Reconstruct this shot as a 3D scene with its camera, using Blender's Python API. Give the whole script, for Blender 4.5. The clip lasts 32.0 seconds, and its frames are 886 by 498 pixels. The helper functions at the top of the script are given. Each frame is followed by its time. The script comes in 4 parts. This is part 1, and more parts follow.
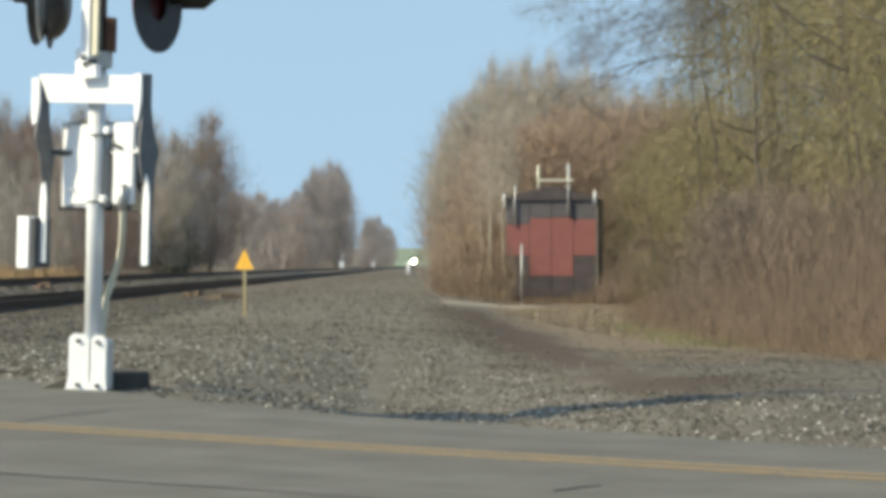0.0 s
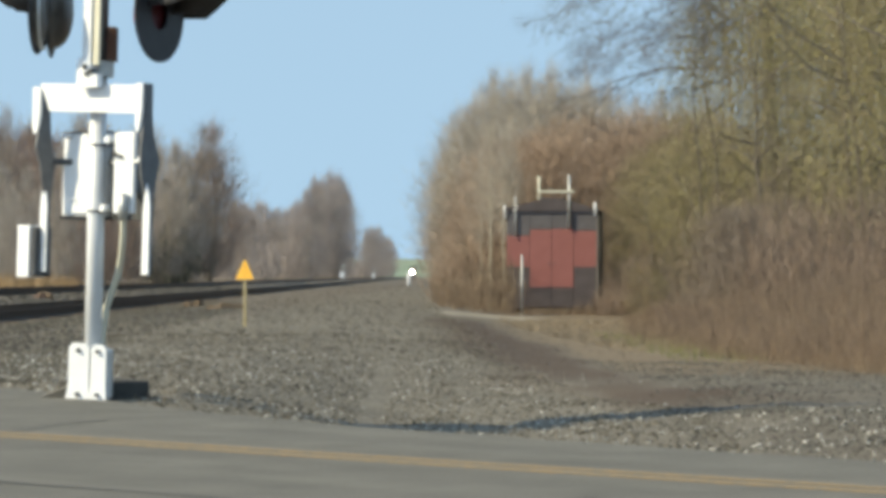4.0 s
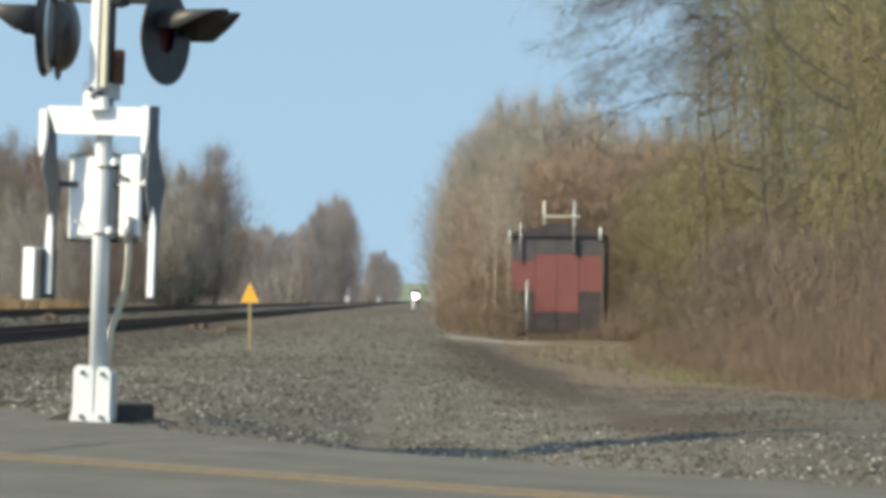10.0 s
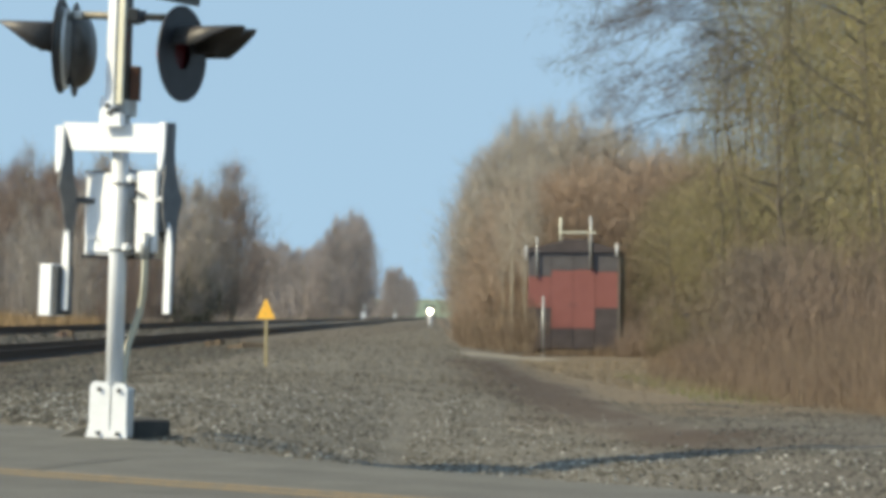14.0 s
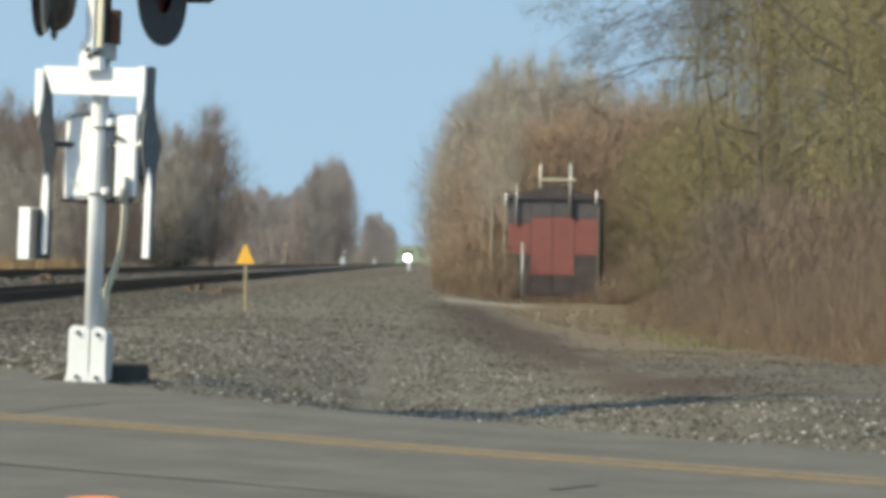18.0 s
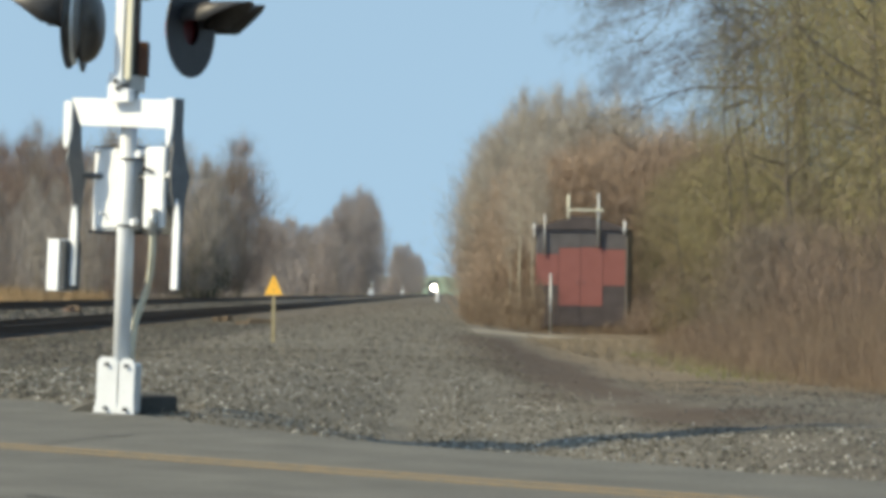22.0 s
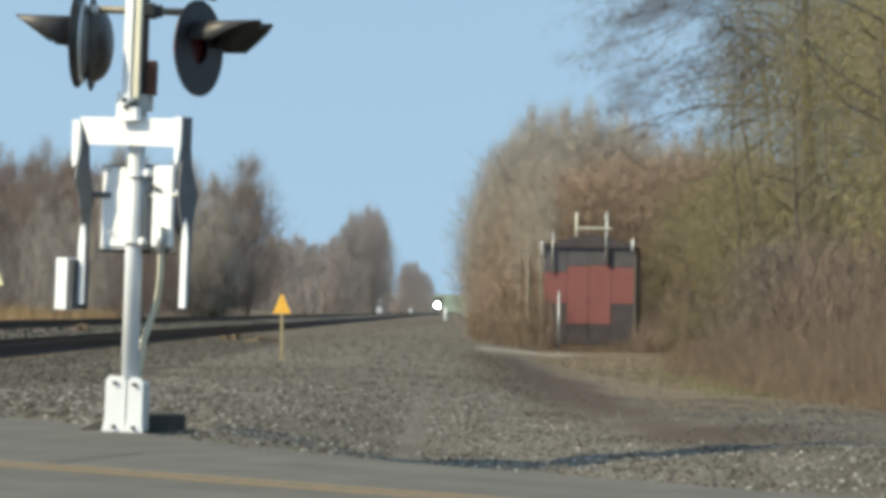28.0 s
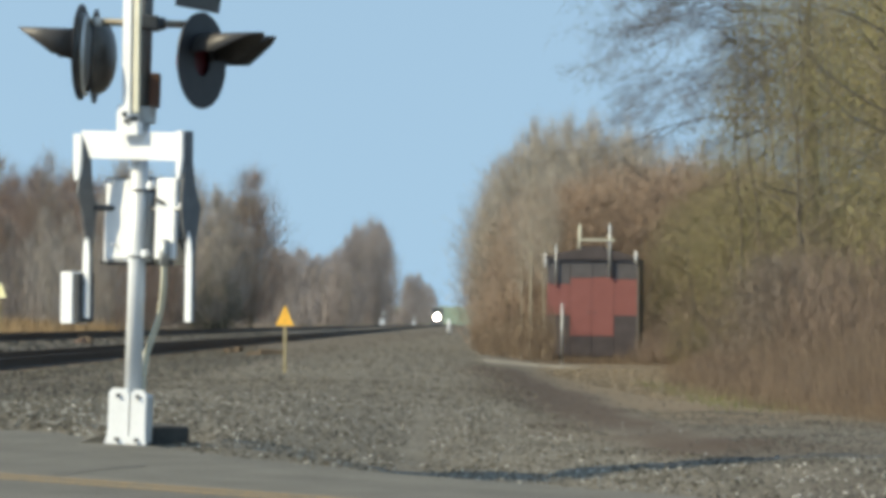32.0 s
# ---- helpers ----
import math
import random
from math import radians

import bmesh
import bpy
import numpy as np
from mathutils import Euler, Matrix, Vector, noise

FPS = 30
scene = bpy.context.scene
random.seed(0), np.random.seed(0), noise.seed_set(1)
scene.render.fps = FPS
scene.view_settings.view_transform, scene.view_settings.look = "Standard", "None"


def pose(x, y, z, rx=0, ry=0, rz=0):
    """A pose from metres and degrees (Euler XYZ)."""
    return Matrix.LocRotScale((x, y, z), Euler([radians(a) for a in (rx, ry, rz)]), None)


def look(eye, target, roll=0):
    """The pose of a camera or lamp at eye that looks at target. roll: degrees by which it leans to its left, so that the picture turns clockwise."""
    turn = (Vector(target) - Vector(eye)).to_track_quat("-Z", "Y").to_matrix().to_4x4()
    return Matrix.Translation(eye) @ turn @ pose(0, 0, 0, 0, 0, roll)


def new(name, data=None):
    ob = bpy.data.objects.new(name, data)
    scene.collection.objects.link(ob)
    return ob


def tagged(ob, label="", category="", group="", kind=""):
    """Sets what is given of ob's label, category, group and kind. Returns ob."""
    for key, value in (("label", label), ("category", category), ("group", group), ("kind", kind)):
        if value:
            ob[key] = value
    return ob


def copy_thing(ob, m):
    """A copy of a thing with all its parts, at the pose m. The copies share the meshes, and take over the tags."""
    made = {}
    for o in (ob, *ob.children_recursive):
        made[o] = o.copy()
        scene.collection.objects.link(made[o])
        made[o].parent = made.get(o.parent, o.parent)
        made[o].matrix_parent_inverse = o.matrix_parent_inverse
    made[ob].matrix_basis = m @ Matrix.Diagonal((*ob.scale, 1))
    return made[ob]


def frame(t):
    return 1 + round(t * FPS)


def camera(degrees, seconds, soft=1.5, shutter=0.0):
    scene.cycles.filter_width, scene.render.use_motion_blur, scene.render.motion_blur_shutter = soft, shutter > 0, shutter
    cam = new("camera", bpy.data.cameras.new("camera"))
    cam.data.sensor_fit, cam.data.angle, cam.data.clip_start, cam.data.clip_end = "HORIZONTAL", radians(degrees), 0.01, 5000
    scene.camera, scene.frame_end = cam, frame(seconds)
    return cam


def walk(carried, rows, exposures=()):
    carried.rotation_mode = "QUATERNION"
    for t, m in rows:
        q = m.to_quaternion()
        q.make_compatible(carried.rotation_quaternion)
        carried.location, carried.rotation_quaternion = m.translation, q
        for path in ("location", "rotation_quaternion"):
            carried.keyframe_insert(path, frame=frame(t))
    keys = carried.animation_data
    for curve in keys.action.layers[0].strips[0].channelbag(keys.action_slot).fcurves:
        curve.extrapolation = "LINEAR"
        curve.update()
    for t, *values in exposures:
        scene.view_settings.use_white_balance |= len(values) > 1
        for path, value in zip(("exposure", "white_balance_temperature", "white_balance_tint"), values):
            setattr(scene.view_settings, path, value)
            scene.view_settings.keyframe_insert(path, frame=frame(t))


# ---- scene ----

EYE = (0.0, 0.0, 0.78)

# seconds, yaw, pitch, roll of a long lens held by hand from one spot
TURNS = [
    (0, -0.406, 0.369, 0.003), (0.5, -0.387, 0.526, 0.017), (1, -0.410, 0.439, 0.040), (1.5, -0.475, 0.474, -0.042),
    (2, -0.476, 0.485, -0.157), (2.5, -0.413, 0.573, -0.071), (3, -0.355, 0.682, -0.067), (3.5, -0.413, 0.579, -0.233),
    (5.5, -0.370, 0.811, -0.221), (6, -0.363, 0.815, -0.250), (6.5, -0.390, 0.676, -0.573), (7, -0.436, 0.517, -0.658),
    (7.5, -0.478, 0.428, -0.782), (8, -0.355, 0.899, -0.688), (8.5, -0.348, 0.948, -0.642), (9, -0.321, 0.994, -0.606),
    (9.5, -0.283, 1.026, -0.532), (10, -0.287, 1.160, -0.557), (10.5, -0.207, 1.247, -0.496), (11, -0.105, 1.448, -0.547),
    (11.5, -0.032, 1.529, -0.586), (12, -0.035, 1.469, -0.640), (12.5, -0.056, 1.374, -0.642), (13, 0.026, 1.314, -0.591),
    (13.5, 0.083, 1.525, -0.527), (15.5, 0.004, 1.262, -0.484), (16, -0.166, 0.849, -0.591), (16.5, -0.247, 0.629, -0.674),
    (17, -0.189, 0.785, -0.703), (17.5, -0.234, 0.710, -0.740), (18, -0.386, 0.315, -0.884), (18.5, -0.357, 0.376, -0.832),
    (19, -0.313, 0.484, -0.897), (19.5, -0.058, 0.606, -0.919), (20, 0.049, 0.813, -0.847), (20.5, 0.209, 1.162, -0.799),
    (21, 0.191, 1.106, -0.791), (21.5, 0.161, 0.990, -0.841), (22, 0.247, 0.999, -0.773), (22.5, 0.236, 1.069, -0.723),
    (23, 0.221, 1.110, -0.755), (23.5, 0.251, 1.143, -0.776), (24, 0.199, 1.051, -0.790), (24.5, 0.237, 1.210, -0.708),
    (25, 0.338, 1.428, -0.675), (25.5, 0.354, 1.238, -0.802), (27.5, 0.381, 1.359, -0.752), (28, 0.432, 1.408, -0.700),
    (28.5, 0.405, 1.421, -0.719), (29, 0.414, 1.397, -0.752), (29.5, 0.440, 1.553, -0.717), (30, 0.488, 1.738, -0.607),
    (30.5, 0.557, 1.749, -0.662), (31, 0.548, 1.757, -0.597), (31.5, 0.571, 1.815, -0.591), (32, 0.503, 1.678, -0.640),
]
cam = camera(19.77, 32.0, soft=4.6)
walk(cam, [(t, pose(*EYE, 90 + p, r, y)) for t, y, p, r in TURNS], exposures=[(0.0, 0.32, 8550, 3.5), (7.0, 0.33, 8550, 3.5), (9.0, 0.28, 8500, 3.5), (13.0, 0.26, 8450, 3), (16.0, 0.2, 8500, 3), (22.0, 0.21, 8450, 3), (32.0, 0.2, 8300, 2.5)])

# ---- world and sun ----
SUN_EL, SUN_DIR = 37.0, Vector((-0.961, -0.276, 0)).normalized()
world = bpy.data.worlds.new("sky")
scene.world = world
world.use_nodes = True
wn = world.node_tree.nodes
sky = wn.new("ShaderNodeTexSky")
sky.sky_type, sky.sun_disc = "NISHITA", False
sky.sun_elevation = radians(SUN_EL)
sky.sun_rotation = math.atan2(SUN_DIR.x, SUN_DIR.y)
sky.air_density, sky.dust_density, sky.ozone_density = 1.0, 0.3, 3.0
# the sky's own colours, taken from a little higher up than the horizon's dust
wco, wmap = wn.new("ShaderNodeTexCoord"), wn.new("ShaderNodeMapping")
wmap.vector_type = "POINT"
wmap.inputs["Location"].default_value, wmap.inputs["Scale"].default_value = (0, 0, 0.262), (1, 1, 0.18)
world.node_tree.links.new(wco.outputs["Generated"], wmap.inputs["Vector"])
world.node_tree.links.new(wmap.outputs[0], sky.inputs["Vector"])
world.node_tree.links.new(sky.outputs[0], wn["Background"].inputs[0])
wn["Background"].inputs[1].default_value = 0.192
sun = new("sun", bpy.data.lights.new("sun", "SUN"))
sun.data.energy, sun.data.angle, sun.data.color = 4.2, radians(0.6), (1.0, 0.94, 0.83)
sdir = Vector((SUN_DIR.x * math.cos(radians(SUN_EL)), SUN_DIR.y * math.cos(radians(SUN_EL)), math.sin(radians(SUN_EL))))
sun.matrix_basis = look((-30, -10, 40), Vector((-30, -10, 40)) - sdir)


# ---- materials ----
def material(name, colors, scale=8.0, rough=0.8, metal=0.0, bump=0.3, fine=60.0, random_by=None, spread=0.25, spec=0.3, glow=None, trans=0.0):
    """Colours mixed by two scales of noise; random_by: 'island' or 'object' varies the brightness piece by piece."""
    m = bpy.data.materials.new(name)
    m.use_nodes = True
    n, l = m.node_tree.nodes, m.node_tree.links
    b = n["Principled BSDF"]
    co = n.new("ShaderNodeTexCoord")
    big, small = n.new("ShaderNodeTexNoise"), n.new("ShaderNodeTexNoise")
    big.inputs["Scale"].default_value, big.inputs["Detail"].default_value = scale, 5
    small.inputs["Scale"].default_value, small.inputs["Detail"].default_value = fine, 3
    for t in (big, small):
        l.new(co.outputs["Object"], t.inputs["Vector"])
    add = n.new("ShaderNodeMath")
    add.operation = "MULTIPLY_ADD"
    add.inputs[1].default_value = 0.45
    l.new(small.outputs["Fac"], add.inputs[0])
    half = n.new("ShaderNodeMath")
    half.operation = "MULTIPLY"
    half.inputs[1].default_value = 0.6
    l.new(big.outputs["Fac"], half.inputs[0])
    l.new(half.outputs[0], add.inputs[2])
    ramp = n.new("ShaderNodeValToRGB")
    e = ramp.color_ramp.elements
    e[0].position, e[1].position = 0.33, 0.72
    e[0].color, e[1].color = (*colors[0], 1), (*colors[-1], 1)
    for i, c in enumerate(colors[1:-1]):
        k = e.new(0.33 + 0.39 * (i + 1) / (len(colors) - 1))
        k.color = (*c, 1)
    l.new(add.outputs[0], ramp.inputs[0])
    out = ramp.outputs[0]
    if random_by:
        src = n.new("ShaderNodeNewGeometry").outputs["Random Per Island"] if random_by == "island" else n.new("ShaderNodeObjectInfo").outputs["Random"]
        if random_by == "island":
            mixr = n.new("ShaderNodeMath")
            mixr.operation = "MULTIPLY_ADD"
            mixr.inputs[1].default_value, mixr.inputs[2].default_value = 0.45, 0.30
            l.new(src, mixr.inputs[0])
            two = n.new("ShaderNodeMath")
            two.operation = "ADD"
            sc = n.new("ShaderNodeMath")
            sc.operation = "MULTIPLY_ADD"
            sc.inputs[1].default_value, sc.inputs[2].default_value = 0.4, -0.2
            l.new(big.outputs["Fac"], sc.inputs[0])
            l.new(sc.outputs[0], two.inputs[0])
            l.new(mixr.outputs[0], two.inputs[1])
            l.new(two.outputs[0], ramp.inputs[0])
        mul = n.new("ShaderNodeHueSaturation")
        mr = n.new("ShaderNodeMapRange")
        mr.inputs["To Min"].default_value, mr.inputs["To Max"].default_value = 1 - spread, 1 + spread
        l.new(src, mr.inputs["Value"])
        l.new(mr.outputs[0], mul.inputs["Value"])
        l.new(out, mul.inputs["Color"])
        out = mul.outputs[0]
    l.new(out, b.inputs["Base Color"])
    b.inputs["Roughness"].default_value, b.inputs["Metallic"].default_value = rough, metal
    b.inputs["Specular IOR Level"].default_value = spec
    b.inputs["Transmission Weight"].default_value = trans
    if glow:
        b.inputs["Emission Color"].default_value, b.inputs["Emission Strength"].default_value = (*glow[:3], 1), glow[3]
    if bump:
        bp = n.new("ShaderNodeBump")
        bp.inputs["Strength"].default_value, bp.inputs["Distance"].default_value = bump, 0.02
        l.new(small.outputs["Fac"], bp.inputs["Height"])
        l.new(bp.outputs[0], b.inputs["Normal"])
    return m


WHITE = material("white_paint", [(0.71, 0.73, 0.745), (0.79, 0.81, 0.83), (0.81, 0.83, 0.85)], 6, 0.45, bump=0.05)
GALV = material("galvanised_steel", [(0.42, 0.43, 0.42), (0.55, 0.56, 0.55)], 10, 0.45, 0.5, 0.1)
MASTSHADE = material("shaded_mast_paint", [(0.16, 0.165, 0.165), (0.24, 0.245, 0.245)], 10, 0.6, 0.4, 0.1)
PIPETAN = material("weathered_tan_pipe", [(0.17, 0.155, 0.125), (0.30, 0.27, 0.21)], 9, 0.5, 0.2, 0.1)
LEVER = material("shade_darkened_lever_grey", [(0.10, 0.105, 0.11), (0.17, 0.175, 0.18)], 9, 0.5, 0.2, 0.1)
VISOR = material("faded_black_hood", [(0.04, 0.038, 0.038), (0.085, 0.078, 0.073)], 8, 0.42, bump=0.1)
ALU = material("silver_white_mast", [(0.63, 0.645, 0.655), (0.71, 0.725, 0.735)], 5, 0.40, 0.05, 0.05)
CREAM = material("aged_cream_paint", [(0.60, 0.58, 0.46), (0.72, 0.70, 0.58)], 7, 0.5, bump=0.05)
GREY = material("grey_paint", [(0.055, 0.06, 0.065), (0.10, 0.105, 0.11)], 9, 0.55, 0.2, 0.1)
SILVER = material("weathered_silver_paint", [(0.07, 0.068, 0.065), (0.14, 0.135, 0.127)], 9, 0.4, 0.4, 0.1)
BLACK = material("black_paint", [(0.012, 0.013, 0.016), (0.03, 0.03, 0.034)], 8, 0.5, bump=0.1)
RUSTY = material("rust_brown_paint", [(0.10, 0.055, 0.04), (0.18, 0.09, 0.06)], 20, 0.7)
LENS_RED = material("dark_red_lens", [(0.06, 0.004, 0.007), (0.085, 0.006, 0.009)], 30, 0.5, bump=0.2, spec=0.3)
LENS_ON = material("lit_red_lamp", [(0.3, 0.01, 0.01), (0.35, 0.02, 0.02)], 30, 0.4, bump=0, glow=(1.0, 0.07, 0.13, 0.19))
PADCONCRETE = material("sunlit_pad_concrete", [(0.11, 0.10, 0.083), (0.175, 0.16, 0.135)], 6, 0.9, bump=0.4)
BRICKRED = material("reddish_rubble", [(0.24, 0.15, 0.12), (0.36, 0.25, 0.21)], 9, 0.9)
CONCRETE = material("shade_darkened_concrete", [(0.038, 0.036, 0.033), (0.085, 0.079, 0.07)], 6, 0.9, bump=0.4)
YELLOW = material("orange_yellow_sheet", [(0.90, 0.47, 0.075), (0.95, 0.53, 0.09)], 8, 0.5, bump=0.05)
PALEYEL = material("faded_yellow_sheet", [(0.80, 0.77, 0.45), (0.85, 0.83, 0.55)], 8, 0.5, bump=0.05)
POSTTAN = material("tan_post_paint", [(0.28, 0.23, 0.13), (0.37, 0.31, 0.19)], 10, 0.7)
RUSTRAIL = material("rusty_rail_steel", [(0.035, 0.028, 0.024), (0.07, 0.05, 0.04)], 12, 0.7, 0.3)
TIE = material("weathered_tie_wood", [(0.10, 0.075, 0.055), (0.20, 0.15, 0.11)], 7, 0.9, random_by="object")
OLDTIE = material("split_old_tie_wood", [(0.12, 0.085, 0.06), (0.21, 0.155, 0.105)], 7, 0.9)
SHEDBLACK = material("haze_lifted_black_siding", [(0.068, 0.056, 0.057), (0.115, 0.096, 0.097)], 3, 0.7, bump=0.15)
SHEDRED = material("faded_red_siding", [(0.27, 0.10, 0.09), (0.335, 0.13, 0.118)], 2.5, 0.7, bump=0.1)
SHEDGREY = material("grey_side_sheet", [(0.10, 0.092, 0.096), (0.15, 0.14, 0.145)], 3, 0.7)
SHEDSIDE = material("haze_brightened_side_sheet", [(0.15, 0.135, 0.118), (0.21, 0.19, 0.165)], 3, 0.8)
ASPHALT = material("worn_asphalt", [(0.094, 0.088, 0.075), (0.118, 0.111, 0.095), (0.145, 0.136, 0.117)], 2.3, 0.9, bump=0.35, fine=90)
TAR = material("dark_tar", [(0.05, 0.049, 0.046), (0.09, 0.088, 0.082)], 9, 0.8)
LINE = material("worn_yellow_line", [(0.125, 0.115, 0.095), (0.19, 0.15, 0.10), (0.245, 0.172, 0.094), (0.285, 0.195, 0.10)], 14, 0.8, fine=60)
STONE = material("crushed_stone", [(0.077, 0.068, 0.054), (0.117, 0.104, 0.083), (0.185, 0.166, 0.136)], 3, 0.9, random_by="island", spread=0.2)
PALESTONE = material("pale_stone", [(0.25, 0.24, 0.215), (0.42, 0.41, 0.375)], 12, 0.85, random_by="object")
DARKSTONE = material("blue_grey_stone", [(0.055, 0.053, 0.046), (0.086, 0.082, 0.071), (0.15, 0.143, 0.126)], 3, 0.9, random_by="island", spread=0.4)
CHIP = material("pale_stone_chips", [(0.27, 0.26, 0.23), (0.50, 0.485, 0.44)], 9, 0.85, random_by="island", spread=0.2)
BARK = material("grey_brown_bark", [(0.156, 0.124, 0.091), (0.286, 0.234, 0.176)], 6, 0.95)
PALEBARK = material("pale_poplar_bark", [(0.27, 0.235, 0.17), (0.37, 0.33, 0.25)], 6, 0.9)
STEMBARK = material("cream_poplar_bark", [(0.38, 0.34, 0.26), (0.52, 0.475, 0.38)], 6, 0.9)
LIMB = material("dark_grey_brown_limbs", [(0.10, 0.086, 0.077), (0.175, 0.154, 0.14)], 3, 0.95)
TWIG = material("grey_brown_twigs", [(0.155, 0.124, 0.10), (0.255, 0.21, 0.17)], 0.5, 0.95, bump=0, random_by="island")
TWIG_RED = material("red_brown_twigs", [(0.15, 0.108, 0.082), (0.24, 0.178, 0.136)], 0.5, 0.95, bump=0, random_by="island")
DOMETWIG = material("red_brown_thicket_twigs", [(0.265, 0.192, 0.142), (0.415, 0.308, 0.23)], 0.5, 0.95, bump=0, random_by="island")
TWIG_GREY = material("pale_grey_twigs", [(0.295, 0.257, 0.213), (0.465, 0.415, 0.352)], 0.5, 0.95, bump=0, random_by="island")
HAZETWIG = material("haze_paled_far_twigs", [(0.28, 0.24, 0.225), (0.42, 0.37, 0.345)], 0.1, 0.95, bump=0, random_by="island")
FARTWIG = material("hazy_grey_twigs", [(0.20, 0.168, 0.155), (0.31, 0.268, 0.245)], 0.1, 0.95, bump=0, random_by="island")
WOODTWIG = material("brown_wood_twigs", [(0.205, 0.164, 0.138), (0.325, 0.268, 0.226)], 0.25, 0.95, bump=0, random_by="island")
WOODTWIG_RED = material("red_brown_wood_twigs", [(0.195, 0.136, 0.112), (0.305, 0.224, 0.186)], 0.25, 0.95, bump=0, random_by="island")
WOODTWIG_GREY = material("grey_wood_twigs", [(0.285, 0.255, 0.228), (0.45, 0.405, 0.363)], 0.25, 0.95, bump=0, random_by="island")
TWIG_OLIVE = material("olive_brown_twigs", [(0.18, 0.146, 0.096), (0.278, 0.235, 0.158)], 0.5, 0.95, bump=0, random_by="island")
STALK = material("bleached_dry_stalks", [(0.20, 0.175, 0.135), (0.34, 0.30, 0.24)], 2.0, 0.95, bump=0, random_by="island")
DRYORANGE = material("orange_dry_grass", [(0.27, 0.175, 0.095), (0.40, 0.28, 0.16)], 0.8, 0.95, bump=0, random_by="island")
BUD = material("olive_buds", [(0.222, 0.199, 0.09), (0.342, 0.308, 0.146)], 0.5, 0.9, bump=0, random_by="island")
REED = material("rust_brown_weeds", [(0.125, 0.084, 0.060), (0.195, 0.14, 0.098), (0.245, 0.187, 0.132)], 0.6, 0.95, bump=0, random_by="island")
STRAW = material("dry_straw_grass", [(0.17, 0.133, 0.092), (0.28, 0.225, 0.158), (0.24, 0.19, 0.13)], 0.8, 0.95, bump=0, random_by="island")
GREENGRASS = material("new_green_grass", [(0.13, 0.145, 0.05), (0.22, 0.225, 0.09)], 1.5, 0.95, bump=0, random_by="island")
CONIFER = material("dark_conifer_needles", [(0.045, 0.05, 0.035), (0.085, 0.095, 0.06)], 1.0, 0.95, bump=0, random_by="island")
FARGREEN = material("far_green_wood", [(0.16, 0.21, 0.15), (0.22, 0.27, 0.20)], 0.02, 1.0, bump=0, fine=0.2)
ORANGE = material("orange_marking_paint", [(0.75, 0.20, 0.08), (0.85, 0.28, 0.12)], 14, 0.8)
LOCO = material("haze_paled_locomotive_paint", [(0.13, 0.135, 0.145), (0.19, 0.195, 0.205)], 2, 0.5, bump=0.05)
LOCOGLASS = material("dark_cab_glass", [(0.02, 0.025, 0.03), (0.03, 0.035, 0.04)], 2, 0.1, bump=0)
HEADLIGHT = material("headlight_glare", [(0.9, 0.9, 0.9), (1, 1, 1)], 4, 0.3, bump=0, glow=(1.0, 0.97, 0.92, 150.0))


# ---- mesh helpers ----
def part(name, bm, mat, parent=None, label="", at=None, kind=""):
    me = bpy.data.meshes.new(name)
    bm.to_mesh(me)
    bm.free()
    me.materials.append(mat)
    ob = new(name, me)
    ob.parent = parent
    if at is not None:
        ob.matrix_basis = at
    return tagged(ob, label=label, kind=kind)


def soup(name, verts, faces, mat, parent=None, label="", at=None, kind=""):
    me = bpy.data.meshes.new(name)
    me.from_pydata(verts, [], faces)
    me.materials.append(mat)
    ob = new(name, me)
    ob.parent = parent
    if at is not None:
        ob.matrix_basis = at
    return tagged(ob, label=label, kind=kind)


def empty(name, m, label, category, group="", kind=""):
    ob = new(name)
    ob.empty_display_size = 0.2
    ob.matrix_basis = m
    return tagged(ob, label, category, group, kind)


def add_box(bm, x0, x1, y0, y1, z0, z1, bevel=0.0, m=None):
    r = bmesh.ops.create_cube(bm, size=1.0, matrix=Matrix.Translation(((x0 + x1) / 2, (y0 + y1) / 2, (z0 + z1) / 2)) @ Matrix.Diagonal((x1 - x0, y1 - y0, z1 - z0, 1)))
    vs = r["verts"]
    if bevel:
        es = list({e for v in vs for e in v.link_edges})
        vs = bmesh.ops.bevel(bm, geom=es, offset=bevel, segments=2, affect="EDGES", profile=0.5)["verts"] + [v for v in vs if v.is_valid]
    if m is not None:
        bmesh.ops.transform(bm, matrix=m, verts=list(set(vs)))
    return bm


def a_box(*a, **k):
    return add_box(bmesh.new(), *a, **k)


def add_tube(bm, pts, radii, seg=10, caps=True):
    """A round tube through the points; radii: one number, or one for each point."""
    pts = [Vector(p) for p in pts]
    if not isinstance(radii, (list, tuple)):
        radii = [radii] * len(pts)
    rings, side = [], None
    for i, p in enumerate(pts):
        d = (pts[min(i + 1, len(pts) - 1)] - pts[max(i - 1, 0)]).normalized()
        if side is None:
            side = d.cross(Vector((0, 0, 1)) if abs(d.z) < 0.9 else Vector((1, 0, 0))).normalized()
        side = (side - d * side.dot(d)).normalized()
        up = d.cross(side)
        rings.append([bm.verts.new(p + radii[i] * (math.cos(a) * side + math.sin(a) * up)) for a in (2 * math.pi * k / seg for k in range(seg))])
    for a, b in zip(rings, rings[1:]):
        for k in range(seg):
            f = bm.faces.new((a[k], a[(k + 1) % seg], b[(k + 1) % seg], b[k]))
            f.smooth = seg > 5
    if caps:
        bm.faces.new(rings[0][::-1])
        bm.faces.new(rings[-1])
    return bm


def a_tube(*a, **k):
    return add_tube(bmesh.new(), *a, **k)


